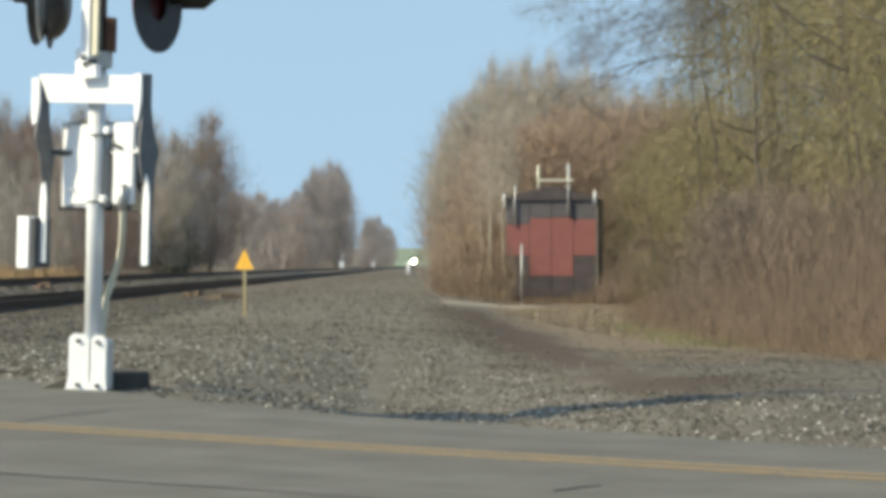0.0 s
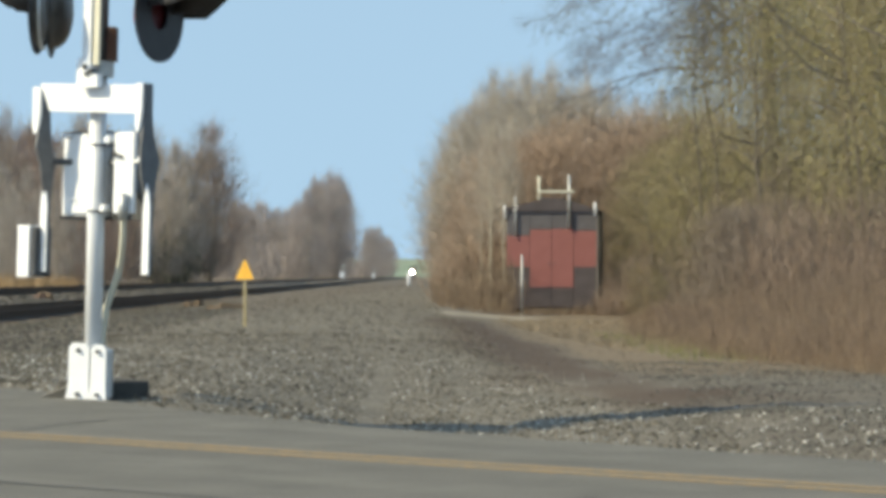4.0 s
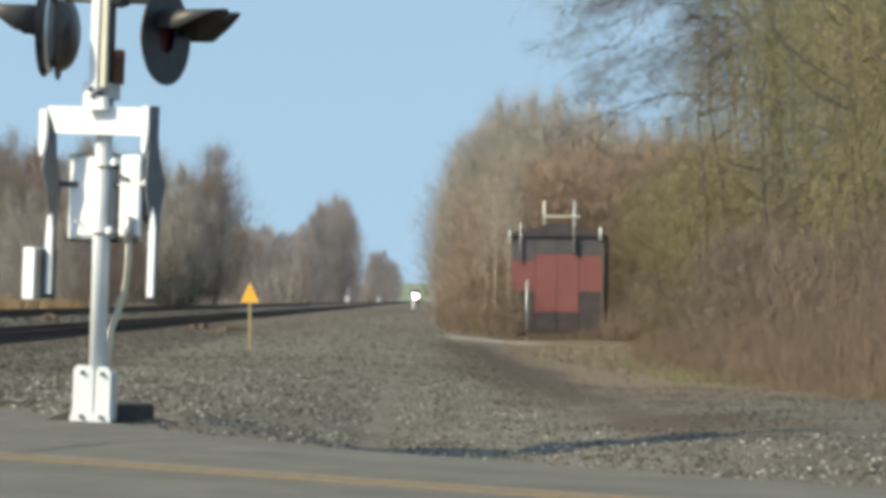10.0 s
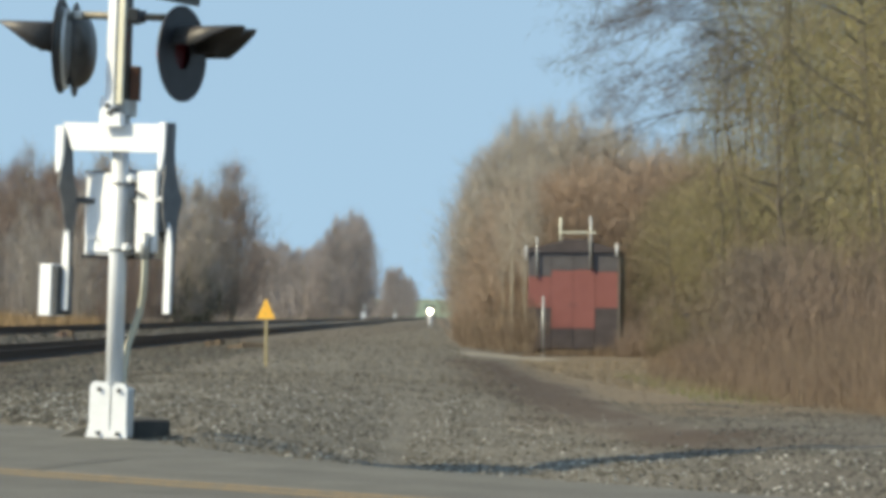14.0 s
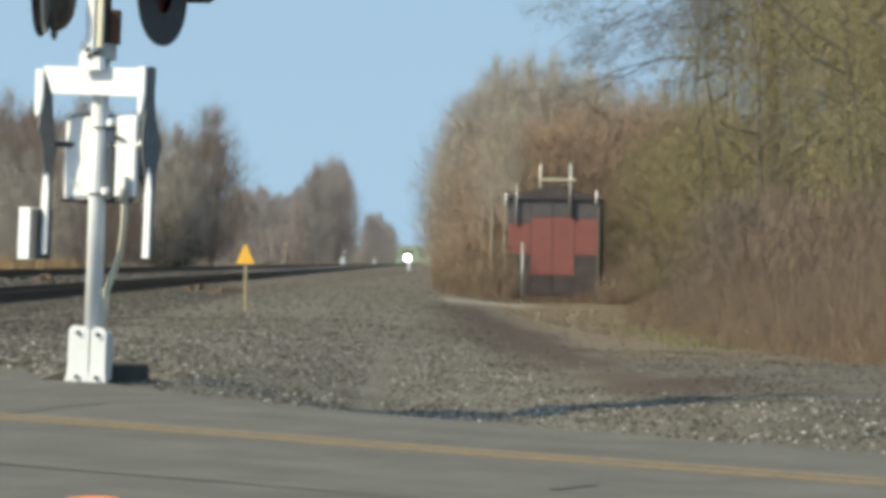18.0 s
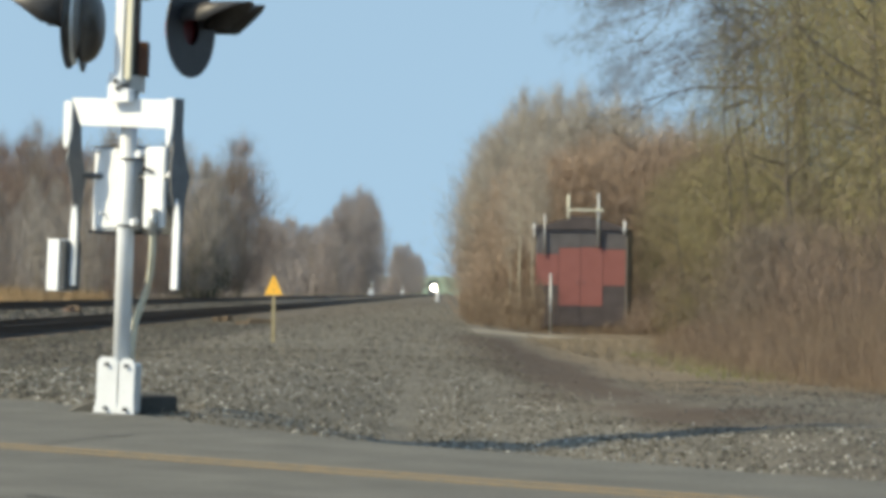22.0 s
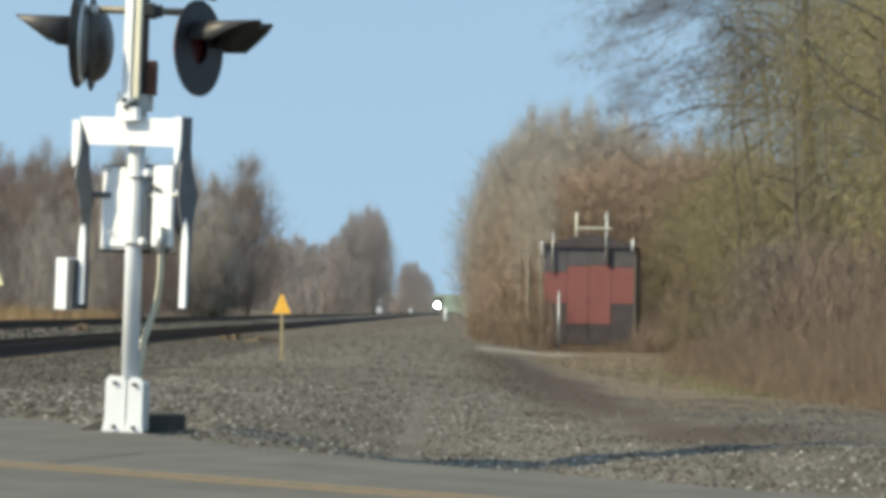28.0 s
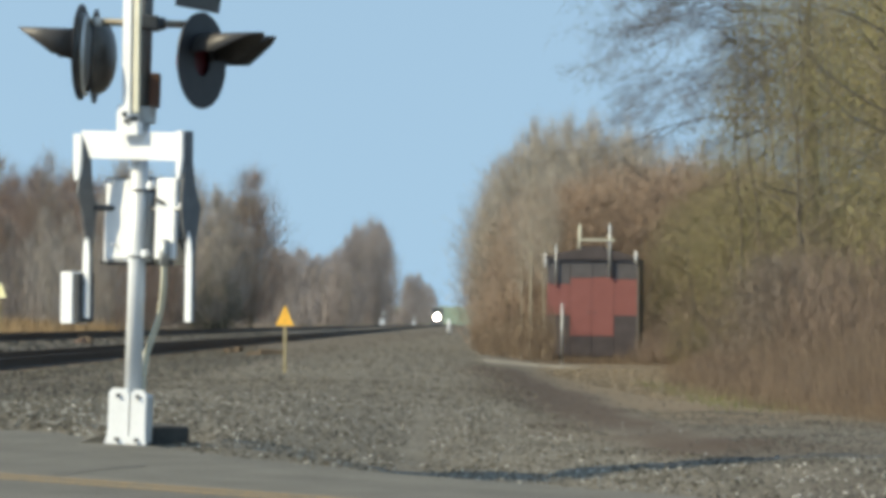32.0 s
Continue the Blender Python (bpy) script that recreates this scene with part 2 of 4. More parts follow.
def add_prism(bm, poly, depth, m=None):
    """A polygon in x and z, given depth along y."""
    a = [bm.verts.new((x, 0, z)) for x, z in poly]
    b = [bm.verts.new((x, depth, z)) for x, z in poly]
    bm.faces.new(a)
    bm.faces.new(b[::-1])
    for i in range(len(poly)):
        j = (i + 1) % len(poly)
        bm.faces.new((a[j], a[i], b[i], b[j]))
    bmesh.ops.recalc_face_normals(bm, faces=bm.faces)
    if m is not None:
        bmesh.ops.transform(bm, matrix=m, verts=a + b)
    return bm


def a_prism(*a, **k):
    return add_prism(bmesh.new(), *a, **k)


def a_dome(r, depth, seg=24, rings=6, power=1.0):
    """A bowl whose mouth lies in the plane y = 0 and whose back is at y = depth."""
    bm = bmesh.new()
    loops = []
    for i in range(rings):
        a = math.pi / 2 * i / rings
        rr, yy = r * math.cos(a) ** power, depth * math.sin(a)
        loops.append([bm.verts.new((rr * math.cos(t), yy, rr * math.sin(t))) for t in (2 * math.pi * k / seg for k in range(seg))])
    tip = bm.verts.new((0, depth, 0))
    for a, b in zip(loops, loops[1:]):
        for k in range(seg):
            bm.faces.new((a[k], a[(k + 1) % seg], b[(k + 1) % seg], b[k])).smooth = True
    for k in range(seg):
        bm.faces.new((loops[-1][k], loops[-1][(k + 1) % seg], tip)).smooth = True
    return bm


def a_ring(r0, r1, y0, y1, seg=40):
    bm = bmesh.new()
    v = [[bm.verts.new((r * math.cos(t), y, r * math.sin(t))) for t in (2 * math.pi * k / seg for k in range(seg))] for r, y in ((r0, y0), (r1, y0), (r1, y1), (r0, y1))]
    for q in range(4):
        for k in range(seg):
            bm.faces.new((v[q][k], v[q][(k + 1) % seg], v[(q + 1) % 4][(k + 1) % seg], v[(q + 1) % 4][k]))
    bmesh.ops.recalc_face_normals(bm, faces=bm.faces)
    return bm


def smooth(a, b, x):
    t = min(1.0, max(0.0, (x - a) / (b - a)))
    return t * t * (3 - 2 * t)


# ---- ground ----
FARX = [-400, -60, -22, -17, -15.4, -14.1, -11.0, -10.1, -9.5, -6.3, -5.6, -4, -2.6, -1.5, 0, 2, 8, 60, 400]
FARZ = [-0.6, -0.2, 0.12, 0.14, 0.09, 0.185, 0.185, 0.07, -0.045, -0.045, -0.03, 0.02, 0.05, 0.05, -0.02, -0.18, -0.2, -0.4, -0.6]
NEARX = [-400, -60, -22, -17, -15.4, -14.1, -11.0, -10.1, -9.5, -6.3, -4.4, -3.4, -2.4, -2.0, -1.5, -0.9, -0.4, 0.4, 1.3, 2.4, 8, 400]
NEARZ = [-0.6, -0.2, 0.12, 0.14, 0.09, 0.185, 0.185, 0.07, -0.045, -0.045, 0.02, 0.06, 0.06, 0.03, 0.005, -0.11, -0.22, -0.23, -0.165, -0.065, -0.05, -0.6]


def side_of_road(x, y):
    """Metres past the road's far edge, away from the eye."""
    return (x * 0.62 + y * 0.785) - EDGE(x * 0.775 - y * 0.632)


def EDGE(s):
    return float(np.interp(s, [-30, -13.3, -11.9, -10.1, -8.65, -6.7, -5.26, 20], [12.3, 11.9, 11.25, 10.5, 10.05, 9.75, 9.6, 9.2]))


def gz(x, y):
    w = smooth(17, 30, y)
    z = (1 - w) * float(np.interp(x, NEARX, NEARZ)) + w * float(np.interp(x, FARX, FARZ))
    d = side_of_road(x, y)
    ramp = 0.22 + 0.48 * smooth(-3.0, -2.3, x)
    z = z * smooth(0.0, ramp, d) - 0.03 if d < ramp else z - 0.03 * (1 - smooth(ramp, 1.2, d))
    if y < 40:
        z += 0.03 * noise.noise((x * 1.3, y * 0.9, 0)) * smooth(0, 0.5, d)
    return z - (0.06 if d < -0.25 else 0.0)


def track_x(y):
    """The wheel-worn dirt track's middle at the distance y."""
    return float(np.interp(y, [15, 17, 19, 24, 30, 38, 47, 58, 70], [4.2, 2.7, 1.95, 1.4, 1.05, 0.8, 0.62, 0.8, 1.2]))


def build_ground():
    xs = sorted(set([-400, -250, -150, -90, -60, -45, -35, -28, -22, -19, -17, 20, 26, 35, 50, 80, 150, 400] + [round(-16 + 0.25 * i, 2) for i in range(113)] + [12.5 + i for i in range(6)]))
    ys = [-60, -20, 0, 4] + [round(6 + 0.3 * i, 2) for i in range(80)]
    y = 30.0
    while y < 4000:
        ys.append(y)
        y *= 1.03
    verts = [(x, y, gz(x, y)) for y in ys for x in xs]
    w = len(xs)
    faces = [(r * w + c, r * w + c + 1, r * w + w + c + 1, r * w + w + c) for r in range(len(ys) - 1) for c in range(w - 1)]
    ob = soup("ground", verts, faces, ground_material(), kind="structure")
    tagged(ob, "flat grey gravel and brown dirt ground beside the track", "ground")
    me = ob.data
    att = me.color_attributes.new("soil", "FLOAT_COLOR", "POINT")
    for i, (x, y, z) in enumerate(verts):
        wig = 0.5 * noise.noise((x * 0.9, y * 0.35, 3.0))
        half = float(np.interp(y, [17, 20, 24, 32, 45, 58], [0.5, 0.5, 0.6, 0.72, 0.62, 0.45]))
        dirt = 1 - smooth(half * 0.5, half * 1.6, abs(x - track_x(y) + wig + 0.35 * noise.noise((x * 3.1, y * 1.3, 8.0))))
        dirt *= smooth(16, 19, y + 2.0 * wig) * (1 - smooth(46, 58, y)) * (1 - 0.35 * math.exp(-((y - 22.0) / 1.2) ** 2))
        dirt = max(dirt, (0.30 + 0.5 * wig) * smooth(0.9, 2.2, x) * (1 - smooth(25, 31, y)))
        dirt = max(dirt, (0.42 + 0.5 * wig) * smooth(-3.3, -4.6, x - 0.02 * (y - 25)) * smooth(21, 27, y) * (1 - smooth(-14.0, -14.6, x)))
        grass = smooth(0.45, 0.9, x - track_x(y) + wig) * smooth(21, 26, y + 2 * wig) * (1 if y < 80 else 1)
        if x < -14.4:
            grass = smooth(-14.4, -15.6, x)
        if x > 0.3 and y > 70:
            grass = 1.0
        pale = smooth(55, 57, y) * (1 - smooth(60, 62, y)) * smooth(0.1, 0.5, x) * (1 - smooth(2.0, 3.0, x))
        pale = min(1.0, pale + 1.3 * math.exp(-((x - 1.45) / 0.45) ** 2 - ((y - 11.4) / 0.3) ** 2))
        att.data[i].color = (dirt, grass, pale, 1)
    for p in me.polygons:
        p.use_smooth = True
    return ob


def ground_material():
    m = material("gravel_ground", [(0.094, 0.083, 0.065), (0.13, 0.115, 0.092), (0.183, 0.164, 0.132)], 1.3, 0.95, bump=0.35, fine=60)
    n, l = m.node_tree.nodes, m.node_tree.links
    b = n["Principled BSDF"]
    base = b.inputs["Base Color"].links[0].from_socket
    # each chip of stone has its own tone
    chips = n.new("ShaderNodeTexVoronoi")
    chips.inputs["Scale"].default_value = 55
    co = n.new("ShaderNodeTexCoord")
    l.new(co.outputs["Object"], chips.inputs["Vector"])
    tone = n.new("ShaderNodeSeparateColor")
    l.new(chips.outputs["Color"], tone.inputs[0])
    power = n.new("ShaderNodeMath")
    power.operation = "POWER"
    power.inputs[1].default_value = 3.0
    l.new(tone.outputs["Red"], power.inputs[0])
    span = n.new("ShaderNodeMapRange")
    span.inputs["To Min"].default_value, span.inputs["To Max"].default_value = 0.88, 1.38
    l.new(power.outputs[0], span.inputs["Value"])
    vary = n.new("ShaderNodeHueSaturation")
    l.new(span.outputs[0], vary.inputs["Value"])
    l.new(base, vary.inputs["Color"])
    base = vary.outputs[0]
    col = n.new("ShaderNodeVertexColor")
    col.layer_name = "soil"
    sep = n.new("ShaderNodeSeparateColor")
    l.new(col.outputs[0], sep.inputs[0])
    ns = n.new("ShaderNodeTexNoise")
    ns.inputs["Scale"].default_value, ns.inputs["Detail"].default_value = 7, 6
    for key, c0, c1 in (("Red", (0.056, 0.038, 0.026), (0.112, 0.079, 0.054)), ("Green", (0.10, 0.075, 0.051), (0.185, 0.138, 0.09)), ("Blue", (0.24, 0.21, 0.165), (0.34, 0.30, 0.24))):
        r = n.new("ShaderNodeValToRGB")
        r.color_ramp.elements[0].color, r.color_ramp.elements[1].color = (*c0, 1), (*c1, 1)
        r.color_ramp.elements[0].position, r.color_ramp.elements[1].position = 0.3, 0.7
        l.new(ns.outputs[0], r.inputs[0])
        mix = n.new("ShaderNodeMix")
        mix.data_type = "RGBA"
        l.new(sep.outputs[key], mix.inputs["Factor"])
        l.new(base, mix.inputs["A"])
        l.new(r.outputs[0], mix.inputs["B"])
        base = mix.outputs["Result"]
    l.new(base, b.inputs["Base Color"])
    return m


def road_strip(name, d0, d1, s0, s1, mat, z, kind="structure", steps=80, edge=False):
    """A strip along the road: d metres from the centre line towards the far side."""
    verts, faces = [], []
    for i in range(steps + 1):
        s = s0 + (s1 - s0) * i / steps
        for j in range(2):
            if edge and j == 1:
                d = EDGE(s) + 0.05 * noise.noise((s * 2.1, 0, 0)) + 0.03 * noise.noise((s * 7, 0, 0))
            else:
                d = LINEAT(s) + (d0, d1)[j]
            zz = z + 0.14 * smooth(-15, -22, s)
            verts.append((0.775 * s + 0.62 * d, -0.632 * s + 0.785 * d, zz))
    k = len(verts)
    verts += [(x, y, zz - 0.004 if mat is not ASPHALT else zz - 0.05) for x, y, zz in verts]
    for i in range(steps):
        a = 2 * i
        faces += [(a, a + 2, a + 3, a + 1), (a + k, a + 1 + k, a + 3 + k, a + 2 + k), (a + 1, a + 3, a + 3 + k, a + 1 + k), (a + 2, a, a + k, a + 2 + k)]
    return soup(name, verts, faces, mat, kind=kind)


def LINEAT(s):
    return float(np.interp(s, [-30, -9.3, -6.56, -4.55, 10], [8.0, 8.31, 8.27, 8.29, 8.2]))


def streaks(m):
    """Long faint bands along the way of the traffic."""
    n, l = m.node_tree.nodes, m.node_tree.links
    b = n["Principled BSDF"]
    base = b.inputs["Base Color"].links[0].from_socket
    co, mp, ns, mr, mix = (n.new("ShaderNode" + k) for k in ("TexCoord", "Mapping", "TexNoise", "MapRange", "HueSaturation"))
    mp.vector_type = "TEXTURE"
    mp.inputs["Rotation"].default_value = (0, 0, radians(-39.2))
    mp.inputs["Scale"].default_value = (3.2, 0.42, 1)
    ns.inputs["Scale"].default_value, ns.inputs["Detail"].default_value = 1.0, 4
    mr.inputs["From Min"].default_value, mr.inputs["From Max"].default_value = 0.3, 0.7
    mr.inputs["To Min"].default_value, mr.inputs["To Max"].default_value = 0.88, 1.12
    l.new(co.outputs["Object"], mp.inputs["Vector"])
    l.new(mp.outputs[0], ns.inputs["Vector"])
    l.new(ns.outputs[0], mr.inputs["Value"])
    l.new(mr.outputs[0], mix.inputs["Value"])
    l.new(base, mix.inputs["Color"])
    l.new(mix.outputs[0], b.inputs["Base Color"])


streaks(ASPHALT)
build_ground()
tagged(road_strip("road", -4.3, 0, -26, 14, ASPHALT, 0.0, edge=True), "worn light grey asphalt road surface", "road")


# ---- railway ----
def bend(y):
    """The line swings a little to the right far off."""
    return 2.95 * max(0.0, (y - 400) / 750) ** 1.15


def rail_mesh(y0, y1):
    prof = [(-0.07, 0), (0.07, 0), (0.07, 0.012), (0.012, 0.03), (0.012, 0.135), (0.036, 0.145), (0.036, 0.18), (-0.036, 0.18), (-0.036, 0.145), (-0.012, 0.135), (-0.012, 0.03), (-0.07, 0.012)]
    bm = bmesh.new()
    rings = [[bm.verts.new((x + bend(y), y, z)) for x, z in prof] for y in [y0, 100, 250] + list(range(400, int(y1), 50))]
    for a, b in zip(rings, rings[1:]):
        for i in range(len(prof)):
            bm.faces.new((a[i], b[i], b[i - 1], a[i - 1]))
    bm.faces.new(rings[0])
    bmesh.ops.recalc_face_normals(bm, faces=bm.faces)
    return bm


def track(x, z, group):
    t = empty("railway_track", pose(x, 0, z), "pair of dark rusty steel rails on wooden ties in grey ballast", "railway track", group, "structure")
    for sx in (-0.72, 0.72):
        part("rail", rail_mesh(17.5, 2400), RUSTRAIL, t, "dark rusty steel rail", pose(sx, 0, 0))
    me = part("tie", a_box(-1.15, 1.15, -0.11, 0.11, -0.17, 0.0, bevel=0.012), TIE, t, "", pose(0, 24.0, 0)).data
    for i in range(1, 150):
        ob = new("tie", me)
        ob.parent = t
        ob.matrix_basis = pose(random.uniform(-0.04, 0.04), 24.0 + 0.55 * i, random.uniform(-0.012, 0.004), 0, 0, random.uniform(-0.8, 0.8))
    return t


track(-8.06, -0.03, "railway tracks")
track(-12.30, 0.20, "railway tracks")

# ---- crossing signal with its gate ----
LEAN = pose(0, 0, 0, 0, 1.4, 0)
SKEW = pose(0, 0, 0, 0, 0, -38)
signal = empty("crossing_signal", pose(-2.10, 16.07, 0.0) @ LEAN, "white and silver railway crossing signal mast with raised gate mechanism", "crossing signal")
part("mast", a_tube([(0, 0, 0.0), (-0.018, 0, 2.06)], 0.055, seg=28), ALU, signal, "silver painted steel mast")
part("upper_mast", a_tube([(-0.018, 0, 2.06), (-0.026, 0, 3.6)], 0.052, seg=28), MASTSHADE, signal, "upper mast in dark grey that stands for the arm's shadow")


def base_shroud():
    """Two white bolted plates that clasp the foot of the mast, flared at the bottom."""
    turn = pose(0, 0, 0, 0, 0, -22)
    for s0, s1, tall in ((-0.103, 0.042, 0.35), (0.056, 0.163, 0.345)):
        poly = [(s0 - 0.018, 0), (s1 + 0.008, 0), (s1 + 0.002, 0.05), (s1, 0.09), (s1, tall - 0.03), (s1 - 0.025, tall), (s0 + 0.025, tall), (s0, tall - 0.03), (s0, 0.09), (s0 - 0.006, 0.05)]
        plate = part("base_plate", a_prism(poly, 0.012, pose(0, -0.13, 0)), WHITE, signal, "white painted base shroud plate", turn)
        part("rib", a_box(s0 + 0.01, s0 + 0.02, -0.118, 0.04, 0.02, tall - 0.03), WHITE, plate)
        for z in (0.03, tall - 0.045):
            part("bolt", a_tube([((s0 + s1) / 2, -0.128, z), ((s0 + s1) / 2, -0.15, z)], 0.013, seg=8), GREY, plate)
    part("base_block", a_box(-0.09, 0.163, -0.116, -0.02, 0.0, 0.32, bevel=0.02), GALV, signal, "grey cast mast base", turn)


base_shroud()
bm = a_box(-0.02, 0.38, 0.03, 0.5, -0.2, 0.105, bevel=0.02)
for v in bm.verts:
    v.co += Vector((0.012 * noise.noise(v.co * 6), 0.012 * noise.noise(v.co * 5 + Vector((2, 0, 0))), 0.012 * noise.noise(v.co * 7)))
tagged(part("concrete_foundation", bm, CONCRETE, None, "", pose(-2.04, 16.10, 0.0, 0, 0, 40)), "low rough concrete foundation block at the mast, darkened as in shade", "foundation")
bm = a_prism([(-0.42, -0.1), (-0.02, -0.1), (-0.02, 0.10), (-0.20, 0.085), (-0.40, 0.0)], 0.4)
tagged(part("concrete_pad", bm, PADCONCRETE, None, "", pose(-2.04, 16.16, 0.0, 0, 0, 6)), "sloping concrete pad beside the mast, coloured for its sunlit side", "foundation")


def mechanism_box():
    bm = a_box(-0.43, -0.03, 0.10, 0.27, 1.15, 1.685, bevel=0.012)
    case = part("mechanism_box", bm, WHITE, signal, "white gate mechanism housing", SKEW)
    part("cover_plate", a_box(-0.41, -0.035, 0.088, 0.100, 1.17, 1.665, bevel=0.004), WHITE, case)
    part("back_plate", a_box(-0.025, 0.27, 0.14, 0.165, 1.13, 1.66, bevel=0.004), GREY, case, "dark plate standing for the shaded recess beside the mast")
    part("relay_cover", a_box(0.172, 0.350, -0.045, -0.012, 1.165, 1.675, bevel=0.012), WHITE, case, "white front cover")
    part("cover_bracket", a_box(0.19, 0.32, -0.012, 0.12, 1.30, 1.55), GREY, case)
    part("lid", a_box(-0.432, -0.028, 0.094, 0.275, 1.685, 1.695, bevel=0.004), GREY, case, "grey lid rim")
    part("sill", a_box(-0.437, -0.025, 0.085, 0.28, 1.132, 1.15, bevel=0.004), BLACK, case, "dark bottom rim")
    bm = a_tube([(0.17, -0.05, 1.555), (0.205, -0.065, 1.54), (0.265, -0.06, 1.515)], 0.008, seg=8)
    add_tube(bm, [(0.18, -0.05, 1.55), (0.19, -0.07, 1.525)], 0.010, seg=8)
    part("latch", bm, BLACK, case, "black latch with padlock")
    for x, y, z, r in ((0.13, -0.02, 1.63, 0.024), (0.105, -0.02, 1.20, 0.024), (-0.30, 0.085, 1.26, 0.006), (0.44, -0.05, 1.505, 0.014), (-0.36, 0.09, 1.665, 0.016)):
        part("bolt", a_tube([(x, y, z), (x, y - 0.05, z)], r, seg=12), WHITE, case, "pale bolt head")
    for z in (1.60, 1.18):
        bm = a_ring(0.060, 0.066, -0.006, 0.006, 24)
        bmesh.ops.transform(bm, matrix=pose(0, 0, z, 90, 0, 0), verts=bm.verts)
        add_box(bm, 0.05, 0.07, -0.012, 0.10, z - 0.006, z + 0.006)
        add_box(bm, -0.07, -0.05, -0.012, 0.10, z - 0.006, z + 0.006)
        part("clamp", bm, GREY, signal, "dark clamp round the mast", SKEW)


mechanism_box()
cond = part("conduit", a_tube([(0.187, -0.245, 1.29), (0.19, -0.24, 1.16), (0.188, -0.20, 1.02), (0.172, -0.10, 0.91), (0.14, 0.04, 0.80), (0.10, 0.08, 0.69), (0.06, 0.09, 0.57), (0.042, 0.085, 0.40), (0.042, 0.08, 0.2)], 0.021, seg=12), CREAM, signal, "cream flexible cable conduit")
part("gland", a_tube([(0.19, -0.245, 1.13), (0.187, -0.245, 1.29)], [0.03, 0.026], seg=12), GALV, cond)
part("relay_box", a_box(0.034, 0.092, -0.07, 0.05, 2.13, 2.345, bevel=0.006), RUSTY, signal, "small rust-brown box on the mast")
bm = a_ring(0.060, 0.076, -0.05, 0.05, 24)
bmesh.ops.transform(bm, matrix=pose(0, 0, 2.08, 90, 0, 0), verts=bm.verts)
part("collar", bm, GALV, signal, "bolted steel mast collar")

# the swinging gate: a white channel, two levers, a counterweight and the arm
PIVOT = (0.0, 0.18, 1.45)
GATE0 = SKEW @ pose(*PIVOT)
bm = a_prism([(-0.43, 0.505), (0.50, 0.505), (0.50, 0.33), (-0.335, 0.33), (-0.36, 0.38)], 0.015, pose(0, -0.30, 0))
add_box(bm, -0.44, 0.50, -0.285, -0.25, 0.493, 0.505)
add_box(bm, -0.33, 0.50, -0.285, -0.25, 0.33, 0.342)
bmesh.ops.transform(bm, matrix=pose(0.03, 0, 0.437, 0, 2.0, 0) @ pose(-0.03, 0, -0.417), verts=bm.verts)
gate = part("gate_bracket", bm, WHITE, signal, "white steel channel that holds the gate arm", GATE0)


def lever(s, front, back, upper, lower):
    """A steel plate, twisted so that its ends show their white painted edges."""
    bm = bmesh.new()
    for (z, q0), (_, q1), (zz, p0), (_, p1) in zip(front, back, front[1:], back[1:]):
        v = [bm.verts.new((s + dx, q, h)) for dx in (-0.009, 0.009) for q, h in ((q0, z), (q1, z), (p1, zz), (p0, zz))]
        for f in ((0, 1, 2, 3), (7, 6, 5, 4), (0, 3, 7, 4), (1, 5, 6, 2), (0, 4, 5, 1), (3, 2, 6, 7)):
            bm.faces.new([v[i] for i in f])
    bmesh.ops.remove_doubles(bm, verts=bm.verts, dist=0.0005)
    bmesh.ops.recalc_face_normals(bm, faces=bm.faces)
    ob = part("lever", bm, LEVER, gate, "twisted steel gate lever, its grey darkened for the shaded face")
    a, b = s + upper[0], s + upper[1]
    poly = [(a, 0.52), (b, 0.52), (b, 0.36), (b - 0.008, 0.30), (b - 0.02, 0.235), (a + 0.014, 0.215), (a + 0.002, 0.27)]
    part("lever_flange", a_prism(poly, 0.018, pose(0, front[0][1] - 0.03, 0)), WHITE, ob, "white painted lever edge")
    z0, q = front[-1]
    a, b = s + lower[0], s + lower[1]
    poly = [(a, z0), (b, z0), (b, -0.25), (b - 0.012, -0.16), (a + 0.02, -0.10), (a + 0.008, -0.18), (a, -0.28)]
    part("lower_edge", a_prism(poly, 0.014, pose(0, q - 0.016, 0)), WHITE, ob, "white painted lever edge")
    return ob


lever(-0.44, [(0.52, -0.275), (0.33, -0.275), (0.22, -0.30), (0.14, -0.315), (0.05, -0.28), (-0.06, -0.258), (-0.14, -0.235), (-0.24, -0.215), (-0.66, -0.215)],
      [(0.52, -0.20), (0.33, -0.20), (0.24, -0.19), (0.14, -0.172), (0.05, -0.142), (-0.05, -0.155), (-0.14, -0.17), (-0.24, -0.175), (-0.66, -0.175)], (-0.05, 0.022), (-0.03, 0.03))
lever(0.50, [(0.52, -0.30), (0.33, -0.30), (0.22, -0.315), (0.14, -0.325), (0.04, -0.325), (-0.06, -0.315), (-0.14, -0.29), (-0.24, -0.265), (-0.66, -0.265)],
      [(0.52, -0.235), (0.33, -0.235), (0.24, -0.22), (0.14, -0.195), (0.05, -0.155), (-0.05, -0.18), (-0.14, -0.195), (-0.24, -0.205), (-0.66, -0.205)], (-0.05, 0.006), (-0.004, 0.05))
part("pivot_shaft", a_tube([(-0.45, -0.16, 0.05), (-0.30, -0.05, 0.05), (0.05, -0.05, 0.05)], 0.02, seg=14), LEVER, gate, "dark steel pivot shaft")
part("stub_shaft", a_tube([(0.10, -0.16, 0.04), (0.50, -0.25, 0.04)], 0.012, seg=10), GALV, gate, "slim steel stub shaft")
cw = part("counterweight", a_box(-0.61, -0.50, -0.29, -0.15, -0.70, -0.365, bevel=0.006), WHITE, gate, "white counterweight block")
part("side_slab", a_box(-0.50, -0.455, -0.28, -0.14, -0.69, -0.375, bevel=0.004), GREY, cw, "grey slab for the counterweight's darker side")
